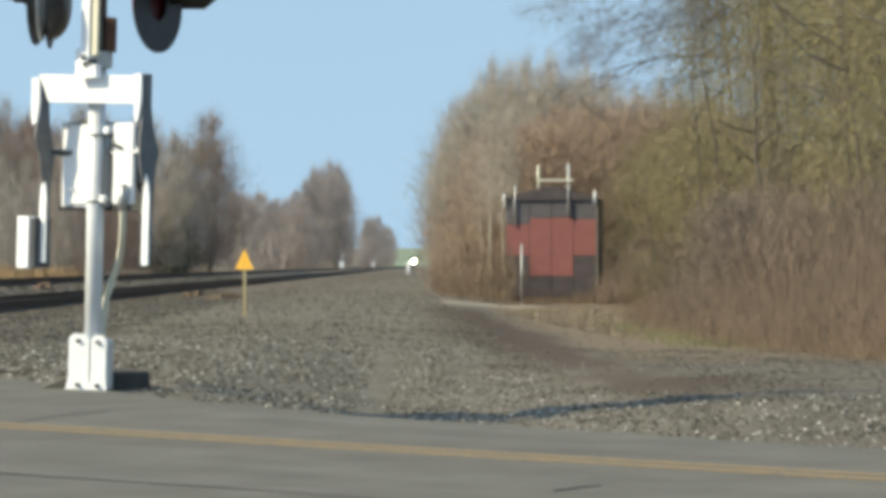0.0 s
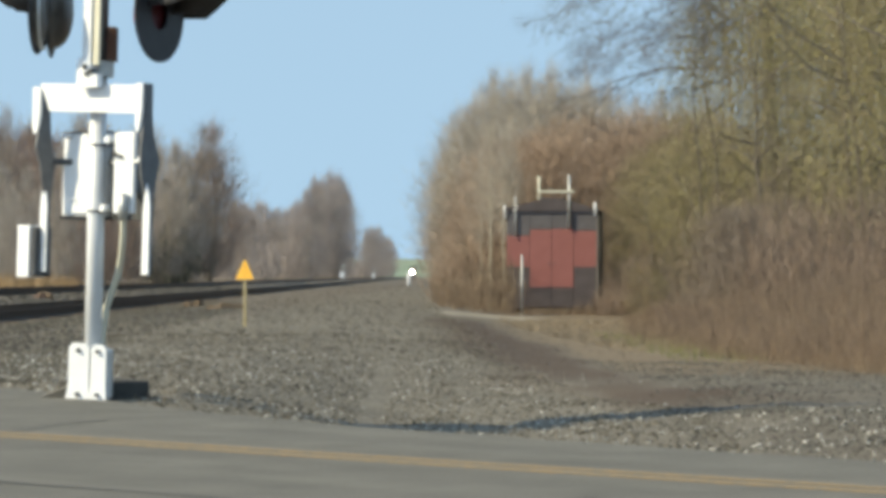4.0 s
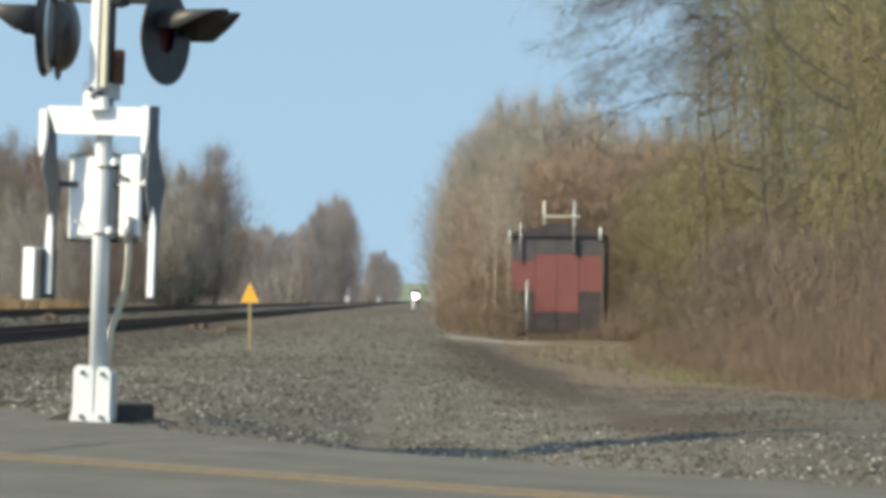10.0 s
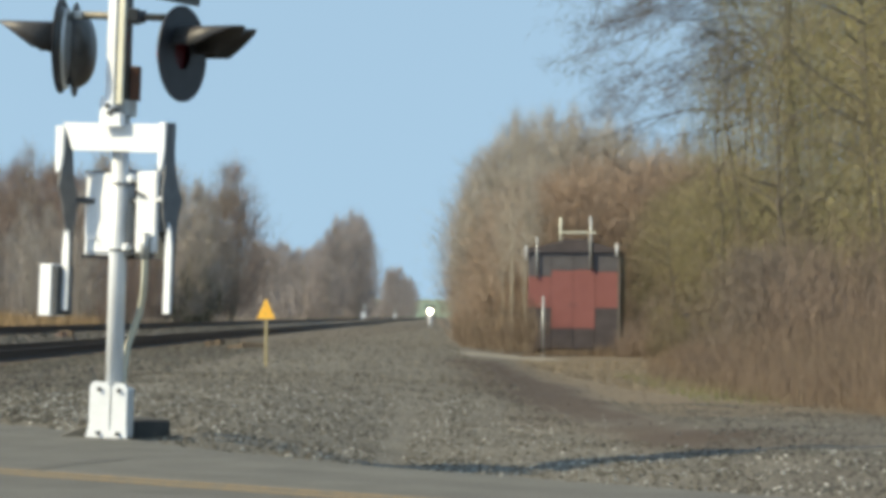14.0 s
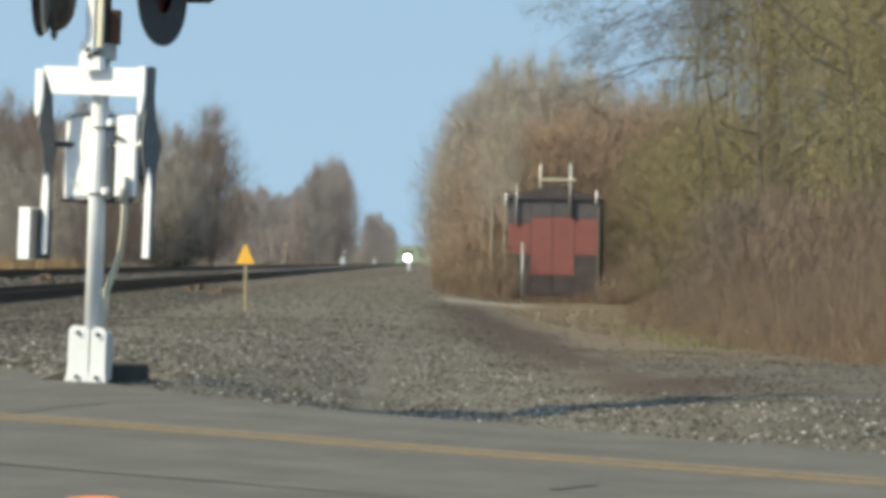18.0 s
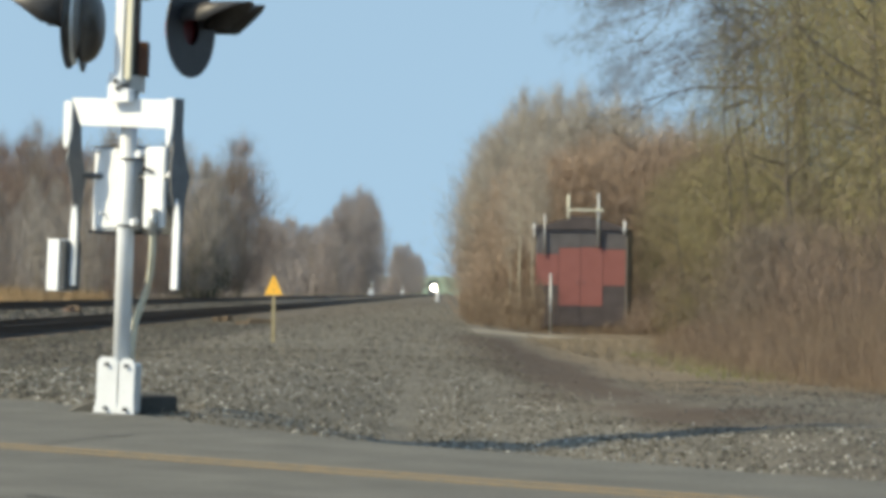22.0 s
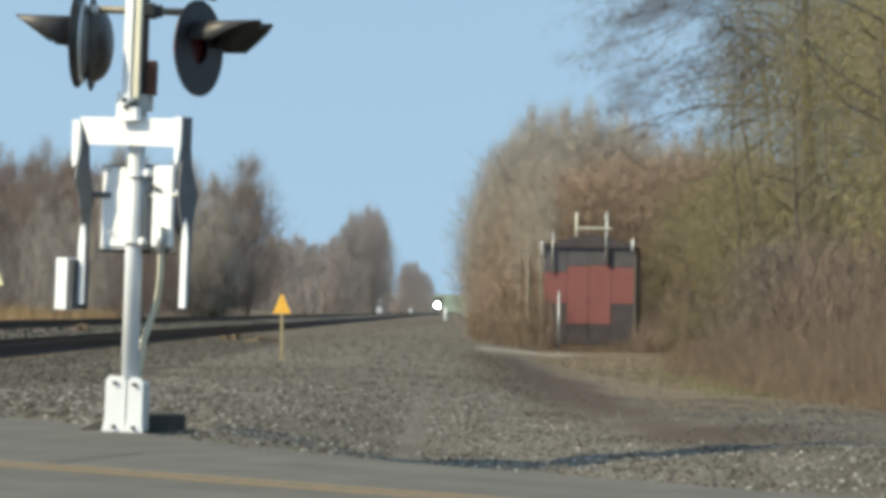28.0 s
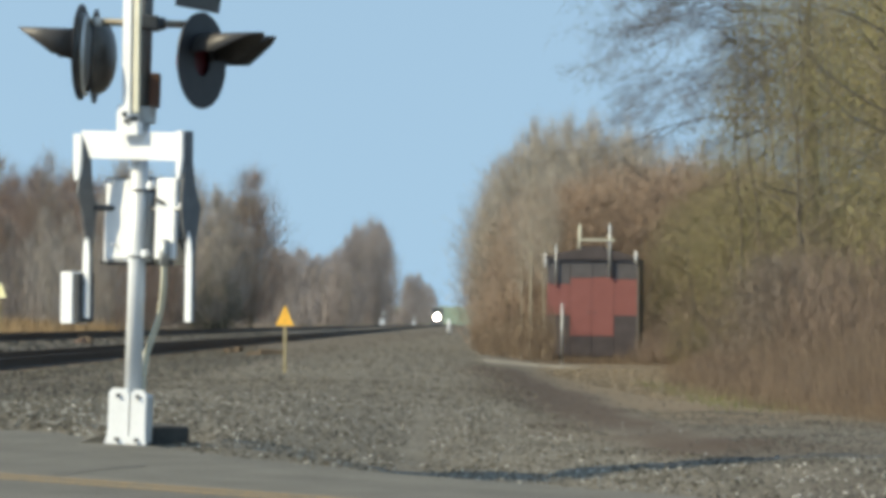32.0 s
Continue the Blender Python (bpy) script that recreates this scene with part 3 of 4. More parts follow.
arm = part("gate_arm", a_box(0.003, 0.076, -0.36, -0.325, 0.62, 4.3, bevel=0.004), WHITE, gate, "white gate arm standing upright")
part("arm_stiffener", a_box(0.092, 0.140, -0.352, -0.330, 0.64, 4.3, bevel=0.004), CREAM, arm, "cream strip standing for the sunlit edge of the mast")
part("arm_web", a_box(0.076, 0.092, -0.340, -0.332, 0.66, 4.28), GREY, arm, "dark strip filling the gap between arm and lit strip")
bm = a_prism([(-0.03, 0.50), (0.155, 0.50), (0.15, 0.575), (0.085, 0.60), (0.045, 0.66), (-0.01, 0.69), (-0.03, 0.66)], 0.045, pose(0, -0.37, 0))
part("arm_socket", bm, WHITE, gate, "white arm socket")
for z, x in ((0.63, 0.045), (0.60, 0.10), (0.585, 0.065)):
    part("bolt", a_tube([(x, -0.33, z), (x, -0.385, z)], 0.016, seg=8), GREY, arm, "dark bolt")

# the flashing lights: heads on a crossarm
part("crossarm", a_tube([(-0.36, 0.02, 2.665), (0.34, 0.0, 2.665)], 0.024, seg=14), PIPETAN, signal, "weathered grey-brown pipe crossarm")
bm = a_tube([(0.055, 0, 2.665), (0.11, 0, 2.665)], 0.04, seg=14)
add_tube(bm, [(-0.105, 0, 2.665), (-0.055, 0, 2.665)], 0.034, seg=14)
add_box(bm, -0.075, 0.075, -0.075, 0.075, 2.62, 2.71, bevel=0.01)
part("crossarm_clamp", bm, GREY, signal, "dark cast crossarm clamp")
part("sign_plate", a_box(-0.145, 0.145, -0.004, 0.004, 0.0, 0.36), SILVER, signal, "grey back of a sign plate", pose(0.315, -0.06, 2.755, 0, 6, 22))


def visor_mesh(r, length, cut, low):
    """A hood round the top of the lens, cut away obliquely below."""
    bm, seg = bmesh.new(), 30
    def ring(rr):
        a, b = [], []
        for k in range(seg + 1):
            t = radians(low + (180 - 2 * low) * k / seg)
            h = (math.sin(t) - math.sin(radians(low))) / (1 - math.sin(radians(low)))
            a.append(bm.verts.new((rr * math.cos(t), 0, rr * math.sin(t))))
            b.append(bm.verts.new((rr * math.cos(t), -max(0.02, length * (1 - cut * (1 - h))), rr * math.sin(t))))
        return a, b
    a0, b0 = ring(r)
    a1, b1 = ring(r - 0.005)
    for k in range(seg):
        bm.faces.new((a0[k], a0[k + 1], b0[k + 1], b0[k])).smooth = True
        bm.faces.new((a1[k + 1], a1[k], b1[k], b1[k + 1])).smooth = True
        bm.faces.new((b0[k], b0[k + 1], b1[k + 1], b1[k]))
        bm.faces.new((a0[k + 1], a0[k], a1[k], a1[k + 1]))
    for i in (0, seg):
        bm.faces.new((a0[i], b0[i], b1[i], a1[i]))
    bmesh.ops.recalc_face_normals(bm, faces=bm.faces)
    return bm


SLATS = []


def light_head(x, y, z, turn, lean, bowl, bowl_mat, bowl_r=0.26, visor=0.40, label="", low=-15, cut=0.62, power=0.55, lit=False, visor_r=0.165):
    m = pose(x, y, z, 0, lean, turn)
    unit = part("light_unit", a_dome(bowl_r, bowl, power=power), bowl_mat, signal, label, m)
    part("target_disc", a_ring(0.10, 0.305, -0.010, 0.0), BLACK, unit, "round black background disc")
    part("visor", visor_mesh(visor_r, visor, cut, low), VISOR, unit, "black cut-away hood", pose(0, -0.012, 0.01))
    if lit:
        part("lamp", a_tube([(0, 0.056, 0), (0, 0.064, 0)], 0.20, seg=36), LENS_ON, unit, "red signal lamp, always glowing, behind added slats")
        for i in range(8):
            zc = -0.161 + 0.046 * i
            half = math.sqrt(0.205 ** 2 - zc ** 2)
            ob = part("shutter_slat", a_box(-half, half, -0.001, 0.001, -0.024, 0.024), LENS_RED, unit, "added dark red slat that hides the lamp while unlit", pose(0, 0.027, zc))
            SLATS.append((ob, zc))
    else:
        part("lens", a_tube([(0, -0.012, 0), (0, -0.004, 0)], 0.120, seg=36), LENS_RED, unit, "dark red lens")
    return unit


light_head(0.35, -0.03, 2.435, 66, 3, 0.12, SILVER, 0.19, 0.42, "black signal head with hooded red lens", low=8, cut=0.6, lit=True)
light_head(0.325, 0.30, 2.475, 80, 0, 0.12, SILVER, 0.19, 0.465, "black signal head with hooded red lens", low=-12, cut=0.45, visor_r=0.15)
back = light_head(-0.415, 0.02, 2.468, -92, 1, 0.06, SILVER, 0.25, 0.40, "silver backed signal head with black hood", power=0.75, visor_r=0.14)
part("rear_rim", a_ring(0.232, 0.258, 0.020, 0.040), GALV, back, "silver rear rim", pose(0, 0, -0.02, 0, 0, 4))
light_head(-0.37, 0.33, 2.475, -88, 2, 0.13, SILVER, 0.25, 0.40, "silver backed signal head with black hood", power=0.8, visor_r=0.15)
part("arm_knuckle", a_box(-0.345, -0.29, -0.02, 0.03, 2.635, 2.69, bevel=0.012), GALV, signal, "pale cast knuckle on the crossarm")

# ---- marker signs and posts ----
def marker(x, y, z, width, high, tri, mat, post_mat, label, turn):
    t = empty("marker_sign", pose(x, y, z, 0, 0, turn), label, "marker sign", "track marker signs")
    part("plate", a_prism([(-width / 2, high - tri), (width / 2, high - tri), (0.012, high), (-0.012, high)], 0.006, pose(0, -0.02, 0)), mat, t, "triangular sheet metal plate")
    part("post", a_box(-0.024, 0.024, -0.012, 0.012, -0.2, high - 0.05, bevel=0.004), post_mat, t, "narrow painted post")
    for dz in (0.07, 0.18):
        part("bolt", a_tube([(0, -0.018, high - tri + dz), (0, -0.03, high - tri + dz)], 0.008, seg=6), GREY, t)
    return t


marker(-2.55, 36.0, 0.02, 0.275, 0.98, 0.275, YELLOW, POSTTAN, "orange-yellow triangular marker on a tan post in gravel", -16)
marker(-15.5, 84.7, 0.1, 0.46, 1.88, 0.50, PALEYEL, POSTTAN, "pale yellow triangular marker on a tan post in dry grass", -25)


def stub_post(x, y, z, r, h, mat, name, label, category, cap=True):
    t = empty(name, pose(x, y, z), label, category)
    part("post", a_tube([(0, 0, -0.2), (0, 0, h)], r, seg=12), mat, t)
    if cap:
        part("cap", a_tube([(0, 0, h), (0, 0, h + r)], [r * 1.15, r * 0.5], seg=12), mat, t)
    return t


stub_post(-1.33, 205.0, 0.03, 0.13, 0.95, WHITE, "white_post", "short white painted post in the gravel", "post")


def trackside_case(x, y, z, s, label):
    t = empty("trackside_case", pose(x, y, z), label, "equipment case", "trackside cases")
    part("cabinet", a_box(-0.3 * s, 0.3 * s, -0.25 * s, 0.25 * s, 0.0, 0.95 * s, bevel=0.03), WHITE, t, "white metal cabinet")
    part("lid", a_box(-0.34 * s, 0.34 * s, -0.3 * s, 0.3 * s, 0.95 * s, 1.02 * s, bevel=0.01), GALV, t)
    part("pole", a_tube([(0.1 * s, 0.3 * s, 0), (0.1 * s, 0.3 * s, 1.5 * s)], 0.06 * s, seg=8), GALV, t)
    part("lamp_head", a_box(-0.05 * s, 0.3 * s, 0.15 * s, 0.45 * s, 1.4 * s, 1.85 * s, bevel=0.03), GALV, t)
    return t


trackside_case(-15.2, 465.0, 0.1, 1.5, "white metal equipment case beside the far track")
trackside_case(-15.3, 750.0, 0.1, 1.5, "white metal equipment case beside the far track")

# old ties left lying beside the rails
def old_tie(x, y, z, length, turn, wide=0.22):
    bm = a_box(-length / 2, length / 2, -wide / 2, wide / 2, 0, 0.17, bevel=0.02)
    for v in bm.verts:
        v.co += Vector((0.03 * noise.noise(v.co * 5), 0.02 * noise.noise(v.co * 6 + Vector((3, 0, 0))), 0.015 * noise.noise(v.co * 4)))
    return tagged(part("old_tie", bm, OLDTIE, None, "", pose(x, y, z, 0, 2, turn)), "weathered brown wooden tie lying in the ballast", "railway tie", "loose ties")


old_tie(-4.55, 60.0, gz(-4.55, 60.0) - 0.05, 0.62, 8, 0.26)
old_tie(-5.0, 60.6, gz(-5.0, 60.6) - 0.10, 0.40, 160, 0.24)


def rubble_heap(x, y, wide, high, count, mat, label, seed):
    """A low heap of broken ties and stones."""
    r = np.random.default_rng(seed)
    t = empty("rubble_heap", pose(x, y, gz(x, y) - 0.02), label, "rubble", "rubble heaps")
    for i in range(count):
        k = r.uniform(0.5, 1.0)
        bm = a_box(-0.16 * wide * k, 0.16 * wide * k, -0.1 * wide, 0.1 * wide, -0.05, 0.4 * high * k, bevel=0.012)
        for v in bm.verts:
            v.co += Vector(r.normal(0, 0.012, 3))
        px = r.uniform(-0.36, 0.36) * wide
        part("lump", bm, mat if i % 3 else OLDTIE, t, "", pose(px, r.uniform(-0.2, 0.2) * wide, max(0.0, 0.5 * high * (1 - abs(px) / (0.5 * wide)) * r.uniform(0.4, 1.1)), r.uniform(-14, 14), r.uniform(-16, 16), r.uniform(0, 180)))
    return t


rubble_heap(-6.0, 66.0, 0.50, 0.28, 9, OLDTIE, "low heap of brown broken wood beside the rail", 3)
rubble_heap(-10.45, 70.0, 0.75, 0.24, 9, BRICKRED, "low heap of reddish broken rubble between the tracks", 4)

# ---- equipment shed ----
def equipment_shed():
    x0, x1, y0, y1, zb, ze, zp = -1.19, 1.19, 0.0, 2.6, 0.12, 2.73, 2.92
    t = empty("equipment_shed", pose(3.33, 67.0, -0.20, 0, 0, -7), "black and faded red metal equipment shed with pipes on its roof", "shed")
    part("body", a_box(x0, x1, y0 + 0.03, y1, zb, ze, bevel=0.01), SHEDBLACK, t, "black sheet metal body")
    part("side_sheet", a_box(x1, x1 + 0.03, y0 + 0.05, y1 - 0.02, zb + 0.05, ze - 0.06), SHEDSIDE, t, "grey side sheet brightened for haze")
    poly = [(x0 - 0.04, ze - 0.02), (x1 + 0.04, ze - 0.02), (x1 + 0.05, ze + 0.02), (0.86, ze + 0.14), (0.5, ze + 0.24), (0.15, ze + 0.285), (-0.2, ze + 0.285), (-0.55, ze + 0.225), (-0.9, ze + 0.13), (x0 - 0.05, ze + 0.05)]
    part("roof", a_prism(poly, y1 - y0 + 0.16, pose(0, y0 - 0.05, 0)), SHEDBLACK, t, "low arched black roof")
    part("vent", a_box(-0.32, 0.30, 0.1, 0.9, ze + 0.26, ze + 0.335, bevel=0.01), SHEDBLACK, t, "flat roof vent")
    part("drip_edge", a_box(x0 - 0.02, x1 + 0.02, -0.03, 0.02, ze - 0.06, ze - 0.03), SHEDGREY, t, "thin grey eaves strip")
    part("corner_trim", a_box(x1 - 0.01, x1 + 0.04, -0.012, 0.05, zb + 0.05, ze - 0.07), SHEDSIDE, t, "grey-brown corner trim")
    xs = [x0, -0.58, 0.0, 0.58, x1]
    for i, (a, b) in enumerate(zip(xs, xs[1:])):
        mid = i in (1, 2)
        red0, red1 = (0.70, 2.20 + 0.02 * i) if mid else (1.24, 2.06 if i == 0 else 2.19)
        part("door" if mid else "panel", a_box(a + 0.006, b - 0.006, 0.004, 0.03, red0, red1, bevel=0.004), SHEDRED, t, "faded red door leaf" if mid else "faded red wall panel")
        part("panel", a_box(a + 0.006, b - 0.006, 0.008, 0.03, zb + 0.05, red0 - 0.008, bevel=0.004), SHEDBLACK, t, "black wall panel")
        part("panel", a_box(a + 0.006, b - 0.006, 0.008, 0.03, red1 + 0.008, ze - 0.03, bevel=0.004), SHEDGREY, t, "dark grey upper panel")
    for x in (x0 + 0.16, x1 - 0.2):
        part("skid", a_box(x - 0.09, x + 0.09, 0.0, y1, -0.05, zb, bevel=0.01), RUSTRAIL, t, "dark timber skid")
    part("step", a_box(-0.95, -0.25, -0.35, -0.02, -0.03, 0.06, bevel=0.01), OLDTIE, t, "low wooden step")
    for x, y, z0, z1, r, mat in ((0.46, -0.045, 2.24, 3.66, 0.035, GALV), (-0.41, 0.9, 2.8, 3.66, 0.036, CREAM), (x0 - 0.05, -0.02, 2.50, 2.86, 0.025, WHITE), (-0.96, -0.035, 2.0, 3.10, 0.02, GALV), (1.15, -0.045, 2.60, 2.93, 0.035, WHITE)):
        part("pipe", a_tube([(x, y, z0), (x, y, z1)], r, seg=10), mat, t, "upright conduit pipe")
    part("crossbar", a_box(-0.38, 0.60, -0.11, -0.08, 3.19, 3.25, bevel=0.008), CREAM, t, "cream crossbar between the pipes")
    for x in (-0.08, 0.08):
        part("door_handle", a_box(x - 0.01, x + 0.01, -0.012, 0.004, 1.28, 1.36, bevel=0.004), SHEDGREY, t, "small dark door handle")
    return t


equipment_shed()
stub_post(2.42, 63.6, -0.18, 0.026, 1.50, GALV, "bollard_pipe", "thin grey pipe post before the shed", "post", cap=False)

# ---- plants ----
def slivers(base, direction, length, width, rng):
    """One thin triangle for each base point: arrays of vertices and faces."""
    n = len(base)
    d = direction / np.linalg.norm(direction, axis=1, keepdims=True)
    side = np.cross(d, rng.normal(size=(n, 3)))
    side /= np.linalg.norm(side, axis=1, keepdims=True)
    w = np.asarray(width).reshape(-1, 1) * side
    tip = base + d * np.asarray(length).reshape(-1, 1)
    v = np.empty((n * 3, 3))
    v[0::3], v[1::3], v[2::3] = base - w, base + w, tip
    return v, np.arange(n * 3).reshape(-1, 3)


def crown_points(rng, n, height, width, low, profile, lump=0.9, edge=0.35):
    """Places that fill a crown's envelope thinly at its rim and in uneven clumps; also how far out each lies."""
    out, far = [], []
    off = rng.uniform(0, 50, 3)
    while len(out) < n:
        u = low + (1 - low) * rng.random()
        wide = width / 2 * profile((u - low) / (1 - low))
        if rng.random() > wide / (width / 2) + 0.05:
            continue
        r = wide * math.sqrt(rng.random()) * (1 + edge * rng.normal())
        a = rng.random() * 2 * math.pi
        p = Vector((r * math.cos(a), r * math.sin(a), height * (u + 0.03 * rng.normal())))
        if rng.random() < 0.55 + lump * noise.noise(p * (2.6 / width) + Vector(off)):
            out.append(p)
            far.append(min(1.5, abs(r) / (wide + 0.01)))
    return np.array(out), np.array(far)


def dome(u):
    return math.sqrt(max(0.0, 1 - u * u)) * min(1.0, 0.72 + u)


def full(u):
    return math.sqrt(max(0.0, 1 - u ** 4)) * min(1.0, 0.6 + 1.3 * u)


def spindle(u):
    return max(0.0, math.sin(math.pi * min(1.0, 0.12 + 0.88 * u) ** 0.9)) ** 0.75


def airy_tree(seed, height, width, twigs, bark, twig_mat, low=0.12, profile=spindle, stems=1, limbs=14, twig_len=0.7, twig_w=0.007, rise=0.9, noise_dir=0.35, trunk_r=0.007, lump=0.9, edge=0.3, buds=0, bud_size=0.05, hang=0.0, limb_r=0.32):
    """A trunk or a few stems, limbs that reach into the crown, and a crown of fine twigs with an uneven, thin rim."""
    rng = np.random.default_rng(seed)
    t = new("tree")
    bm = bmesh.new()
    for s in range(stems):
        a = rng.random() * 2 * math.pi
        foot = Vector((math.cos(a), math.sin(a), 0)) * (0.16 * width * (stems > 1))
        pts = [foot + Vector((0, 0, -0.3))]
        bow = Vector((math.cos(a), math.sin(a), 0)) * width * (0.22 if stems > 1 else 0.05)
        for i in range(1, 6):
            f = i / 5
            pts.append(foot + bow * f + Vector((rng.normal(0, 0.02 * width), rng.normal(0, 0.02 * width), height * 0.93 * f * (rng.uniform(0.75, 1.0) if stems > 1 and i == 5 else 1))))
        r = trunk_r * height / math.sqrt(stems)
        add_tube(bm, pts, [r, 0.85 * r, 0.68 * r, 0.5 * r, 0.3 * r, 0.1 * r], seg=6, caps=False)
        for k in range(limbs // stems):
            f = low + (0.95 - low) * (k + rng.random()) / (limbs // stems)
            i = min(4, int(f * 5))
            p = pts[i].lerp(pts[i + 1], f * 5 - i)
            b = rng.random() * 2 * math.pi
            reach = width / 2 * profile(max(0.0, (f - low) / (1 - low))) * rng.uniform(0.55, 1.0)
            tip = p + Vector((math.cos(b) * reach, math.sin(b) * reach, reach * rng.uniform(0.3, 1.3) * (1 - hang)))
            mid = p.lerp(tip, 0.5) + Vector((0, 0, reach * (0.15 * hang - 0.08 + 0.1 * rng.normal())))
            add_tube(bm, [p, mid, tip], [r * limb_r, r * limb_r * 0.65, r * limb_r * 0.2], seg=4, caps=False)
    part("trunk", bm, bark, t, "bare trunk and limbs")
    base, far = crown_points(rng, twigs, height, width, low, profile, lump, edge)
    a = np.arctan2(base[:, 1], base[:, 0])
    d = np.stack([np.cos(a) * far * 0.6, np.sin(a) * far * 0.6, np.full(twigs, rise) - hang * (0.4 + far)], 1) + rng.normal(0, noise_dir, (twigs, 3))
    v, f = slivers(base, d, twig_len * rng.uniform(0.4, 1.3, twigs), twig_w * rng.uniform(0.5, 1.4, twigs), rng)
    crown = soup("crown", v.tolist(), f.tolist(), twig_mat, t, "fine bare twigs")
    if buds:
        base, far = crown_points(rng, buds, height, width, low, profile, lump * 1.25, edge)
        v, f = slivers(base, rng.normal(0, 1, (buds, 3)) + np.array((0, 0, -0.8)), bud_size * rng.uniform(0.5, 1.5, buds), 0.33 * bud_size * rng.uniform(0.6, 1.3, buds), rng)
        soup("foliage", v.tolist(), f.tolist(), BUD, crown, "yellow-green opening buds")
    return t


def plant(proto, x, y, scale, turn, label, category, group, tall=1.0):
    ob = copy_thing(proto, pose(x, y, gz(x, y) - 0.05, 0, 0, turn))
    ob.matrix_basis = pose(x, y, gz(x, y) - 0.05, 0, 0, turn) @ Matrix.Diagonal((scale, scale, scale * tall, 1))
    ob.name = "tree" if category == "tree" else "shrub"
    return tagged(ob, label, category, group)


def drop_proto(ob):
    for o in list(ob.children_recursive) + [ob]:
        bpy.data.objects.remove(o)


# every kind is built 10 m tall (shrubs 4 m) and scaled where it stands
POPLAR = [airy_tree(31 + i, 10.0, 2.6, 8500, PALEBARK, TWIG_GREY, low=0.10, limbs=16, twig_len=0.75, twig_w=0.0065, rise=1.3, noise_dir=0.3, trunk_r=0.0062, lump=0.6, edge=0.42) for i in range(3)]
STEM = [airy_tree(41 + i, 10.0, 2.4, 2600, STEMBARK, TWIG_GREY, low=0.42, limbs=10, twig_len=0.7, twig_w=0.006, rise=1.3, noise_dir=0.3, trunk_r=0.0075, lump=0.6, edge=0.42) for i in range(2)]
BARE = [airy_tree(11 + i, 10.0, 3.6, 5200, (BARK, BARK, PALEBARK)[i], (WOODTWIG, WOODTWIG_RED, WOODTWIG_GREY)[i], low=0.06, stems=2, limbs=16, twig_len=1.1, twig_w=0.011, rise=1.3, noise_dir=0.35, trunk_r=0.0085, lump=0.8, edge=0.4) for i in range(3)]
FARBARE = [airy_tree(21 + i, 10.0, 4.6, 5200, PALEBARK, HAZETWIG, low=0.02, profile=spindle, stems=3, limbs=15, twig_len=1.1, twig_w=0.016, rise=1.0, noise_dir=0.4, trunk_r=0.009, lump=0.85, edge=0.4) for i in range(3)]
SHRUB = [airy_tree(51 + i, 4.0, 4.4, 8000, BARK, (DOMETWIG, TWIG, DOMETWIG)[i], low=0.0, profile=dome, stems=5, limbs=20, twig_len=0.42, twig_w=0.0058, rise=0.7, noise_dir=0.55, trunk_r=0.009, lump=0.6, edge=0.18) for i in range(3)]
WILLOW = [airy_tree(71 + i, 10.0, 7.4, 11500, LIMB, TWIG_OLIVE, low=0.05, profile=full, stems=3, limbs=30, twig_len=0.62, twig_w=0.0062, rise=0.35, noise_dir=0.5, trunk_r=0.016, lump=0.8, edge=0.16, buds=20000, bud_size=0.06, hang=0.55, limb_r=0.4) for i in range(2)]


def arching_tree(seed, height):
    """A tall tree whose long bare limbs arch over and droop on one side."""
    rng = np.random.default_rng(seed)
    t = new("tree")
    bm = add_tube(bmesh.new(), [(0, 0, -0.3), (0.1, 0, height * 0.4), (-0.1, 0.1, height * 0.75), (0.1, 0, height)], [0.22, 0.17, 0.11, 0.03], seg=8, caps=False)
    base, dirs = [], []

    def limb(p, az, up, length, r, level):
        pts, q = [p], p
        n = 8
        for i in range(n):
            f = i / (n - 1)
            d = Vector((math.cos(az), math.sin(az), up * (1 - 2.0 * f) - (0.55 * f if level else 0.25 * f))) + Vector(rng.normal(0, 0.17, 3))
            q = q + d.normalized() * length / n
            pts.append(q)
        add_tube(bm, pts, [r * (1 - 0.8 * i / n) for i in range(n + 1)], seg=5, caps=False)
        for i, w in enumerate(pts[1:]):
            if level == 2 or i > 2:
                for _ in range(3 if level == 2 else 2):
                    base.append(tuple(w + Vector(rng.normal(0, 0.10, 3))))
                    dirs.append((math.cos(az) * 0.5, math.sin(az) * 0.5, -0.25))
        if level < 2:
            for i in range(2, n + 1, 1 if level == 0 else 2):
                limb(pts[i], az + rng.normal(0, 0.75), rng.uniform(-2.2, 0.2), length * rng.uniform(0.4, 0.6) if level else rng.uniform(0.9, 2.2), r * 0.45, level + 1)

    for k in range(13):
        limb(Vector((0, 0, height * (0.55 + 0.43 * k / 12))), math.pi + rng.normal(0, 0.42), rng.uniform(0.25, 0.6), rng.uniform(3.8, 6.0), rng.uniform(0.020, 0.034), 0)
    part("trunk", bm, LIMB, t, "dark grey-brown trunk and arching limbs")
    base, dirs = np.array(base), np.array(dirs)
    n = len(base)
    v, f = slivers(base, dirs + rng.normal(0, 0.55, (n, 3)), rng.uniform(0.2, 0.6, n), rng.uniform(0.0025, 0.0055, n), rng)
    soup("crown", v.tolist(), f.tolist(), LIMB, t, "fine drooping twigs")
    return t


GRAND = arching_tree(97, 11.0)

LEFT, RIGHT = "trees along the far side of the track", "trees along the gravel strip"
rng = np.random.default_rng(8)


def lin(*pairs):
    p = list(zip(*pairs))
    return lambda y: np.interp(y, p[0], p[1])


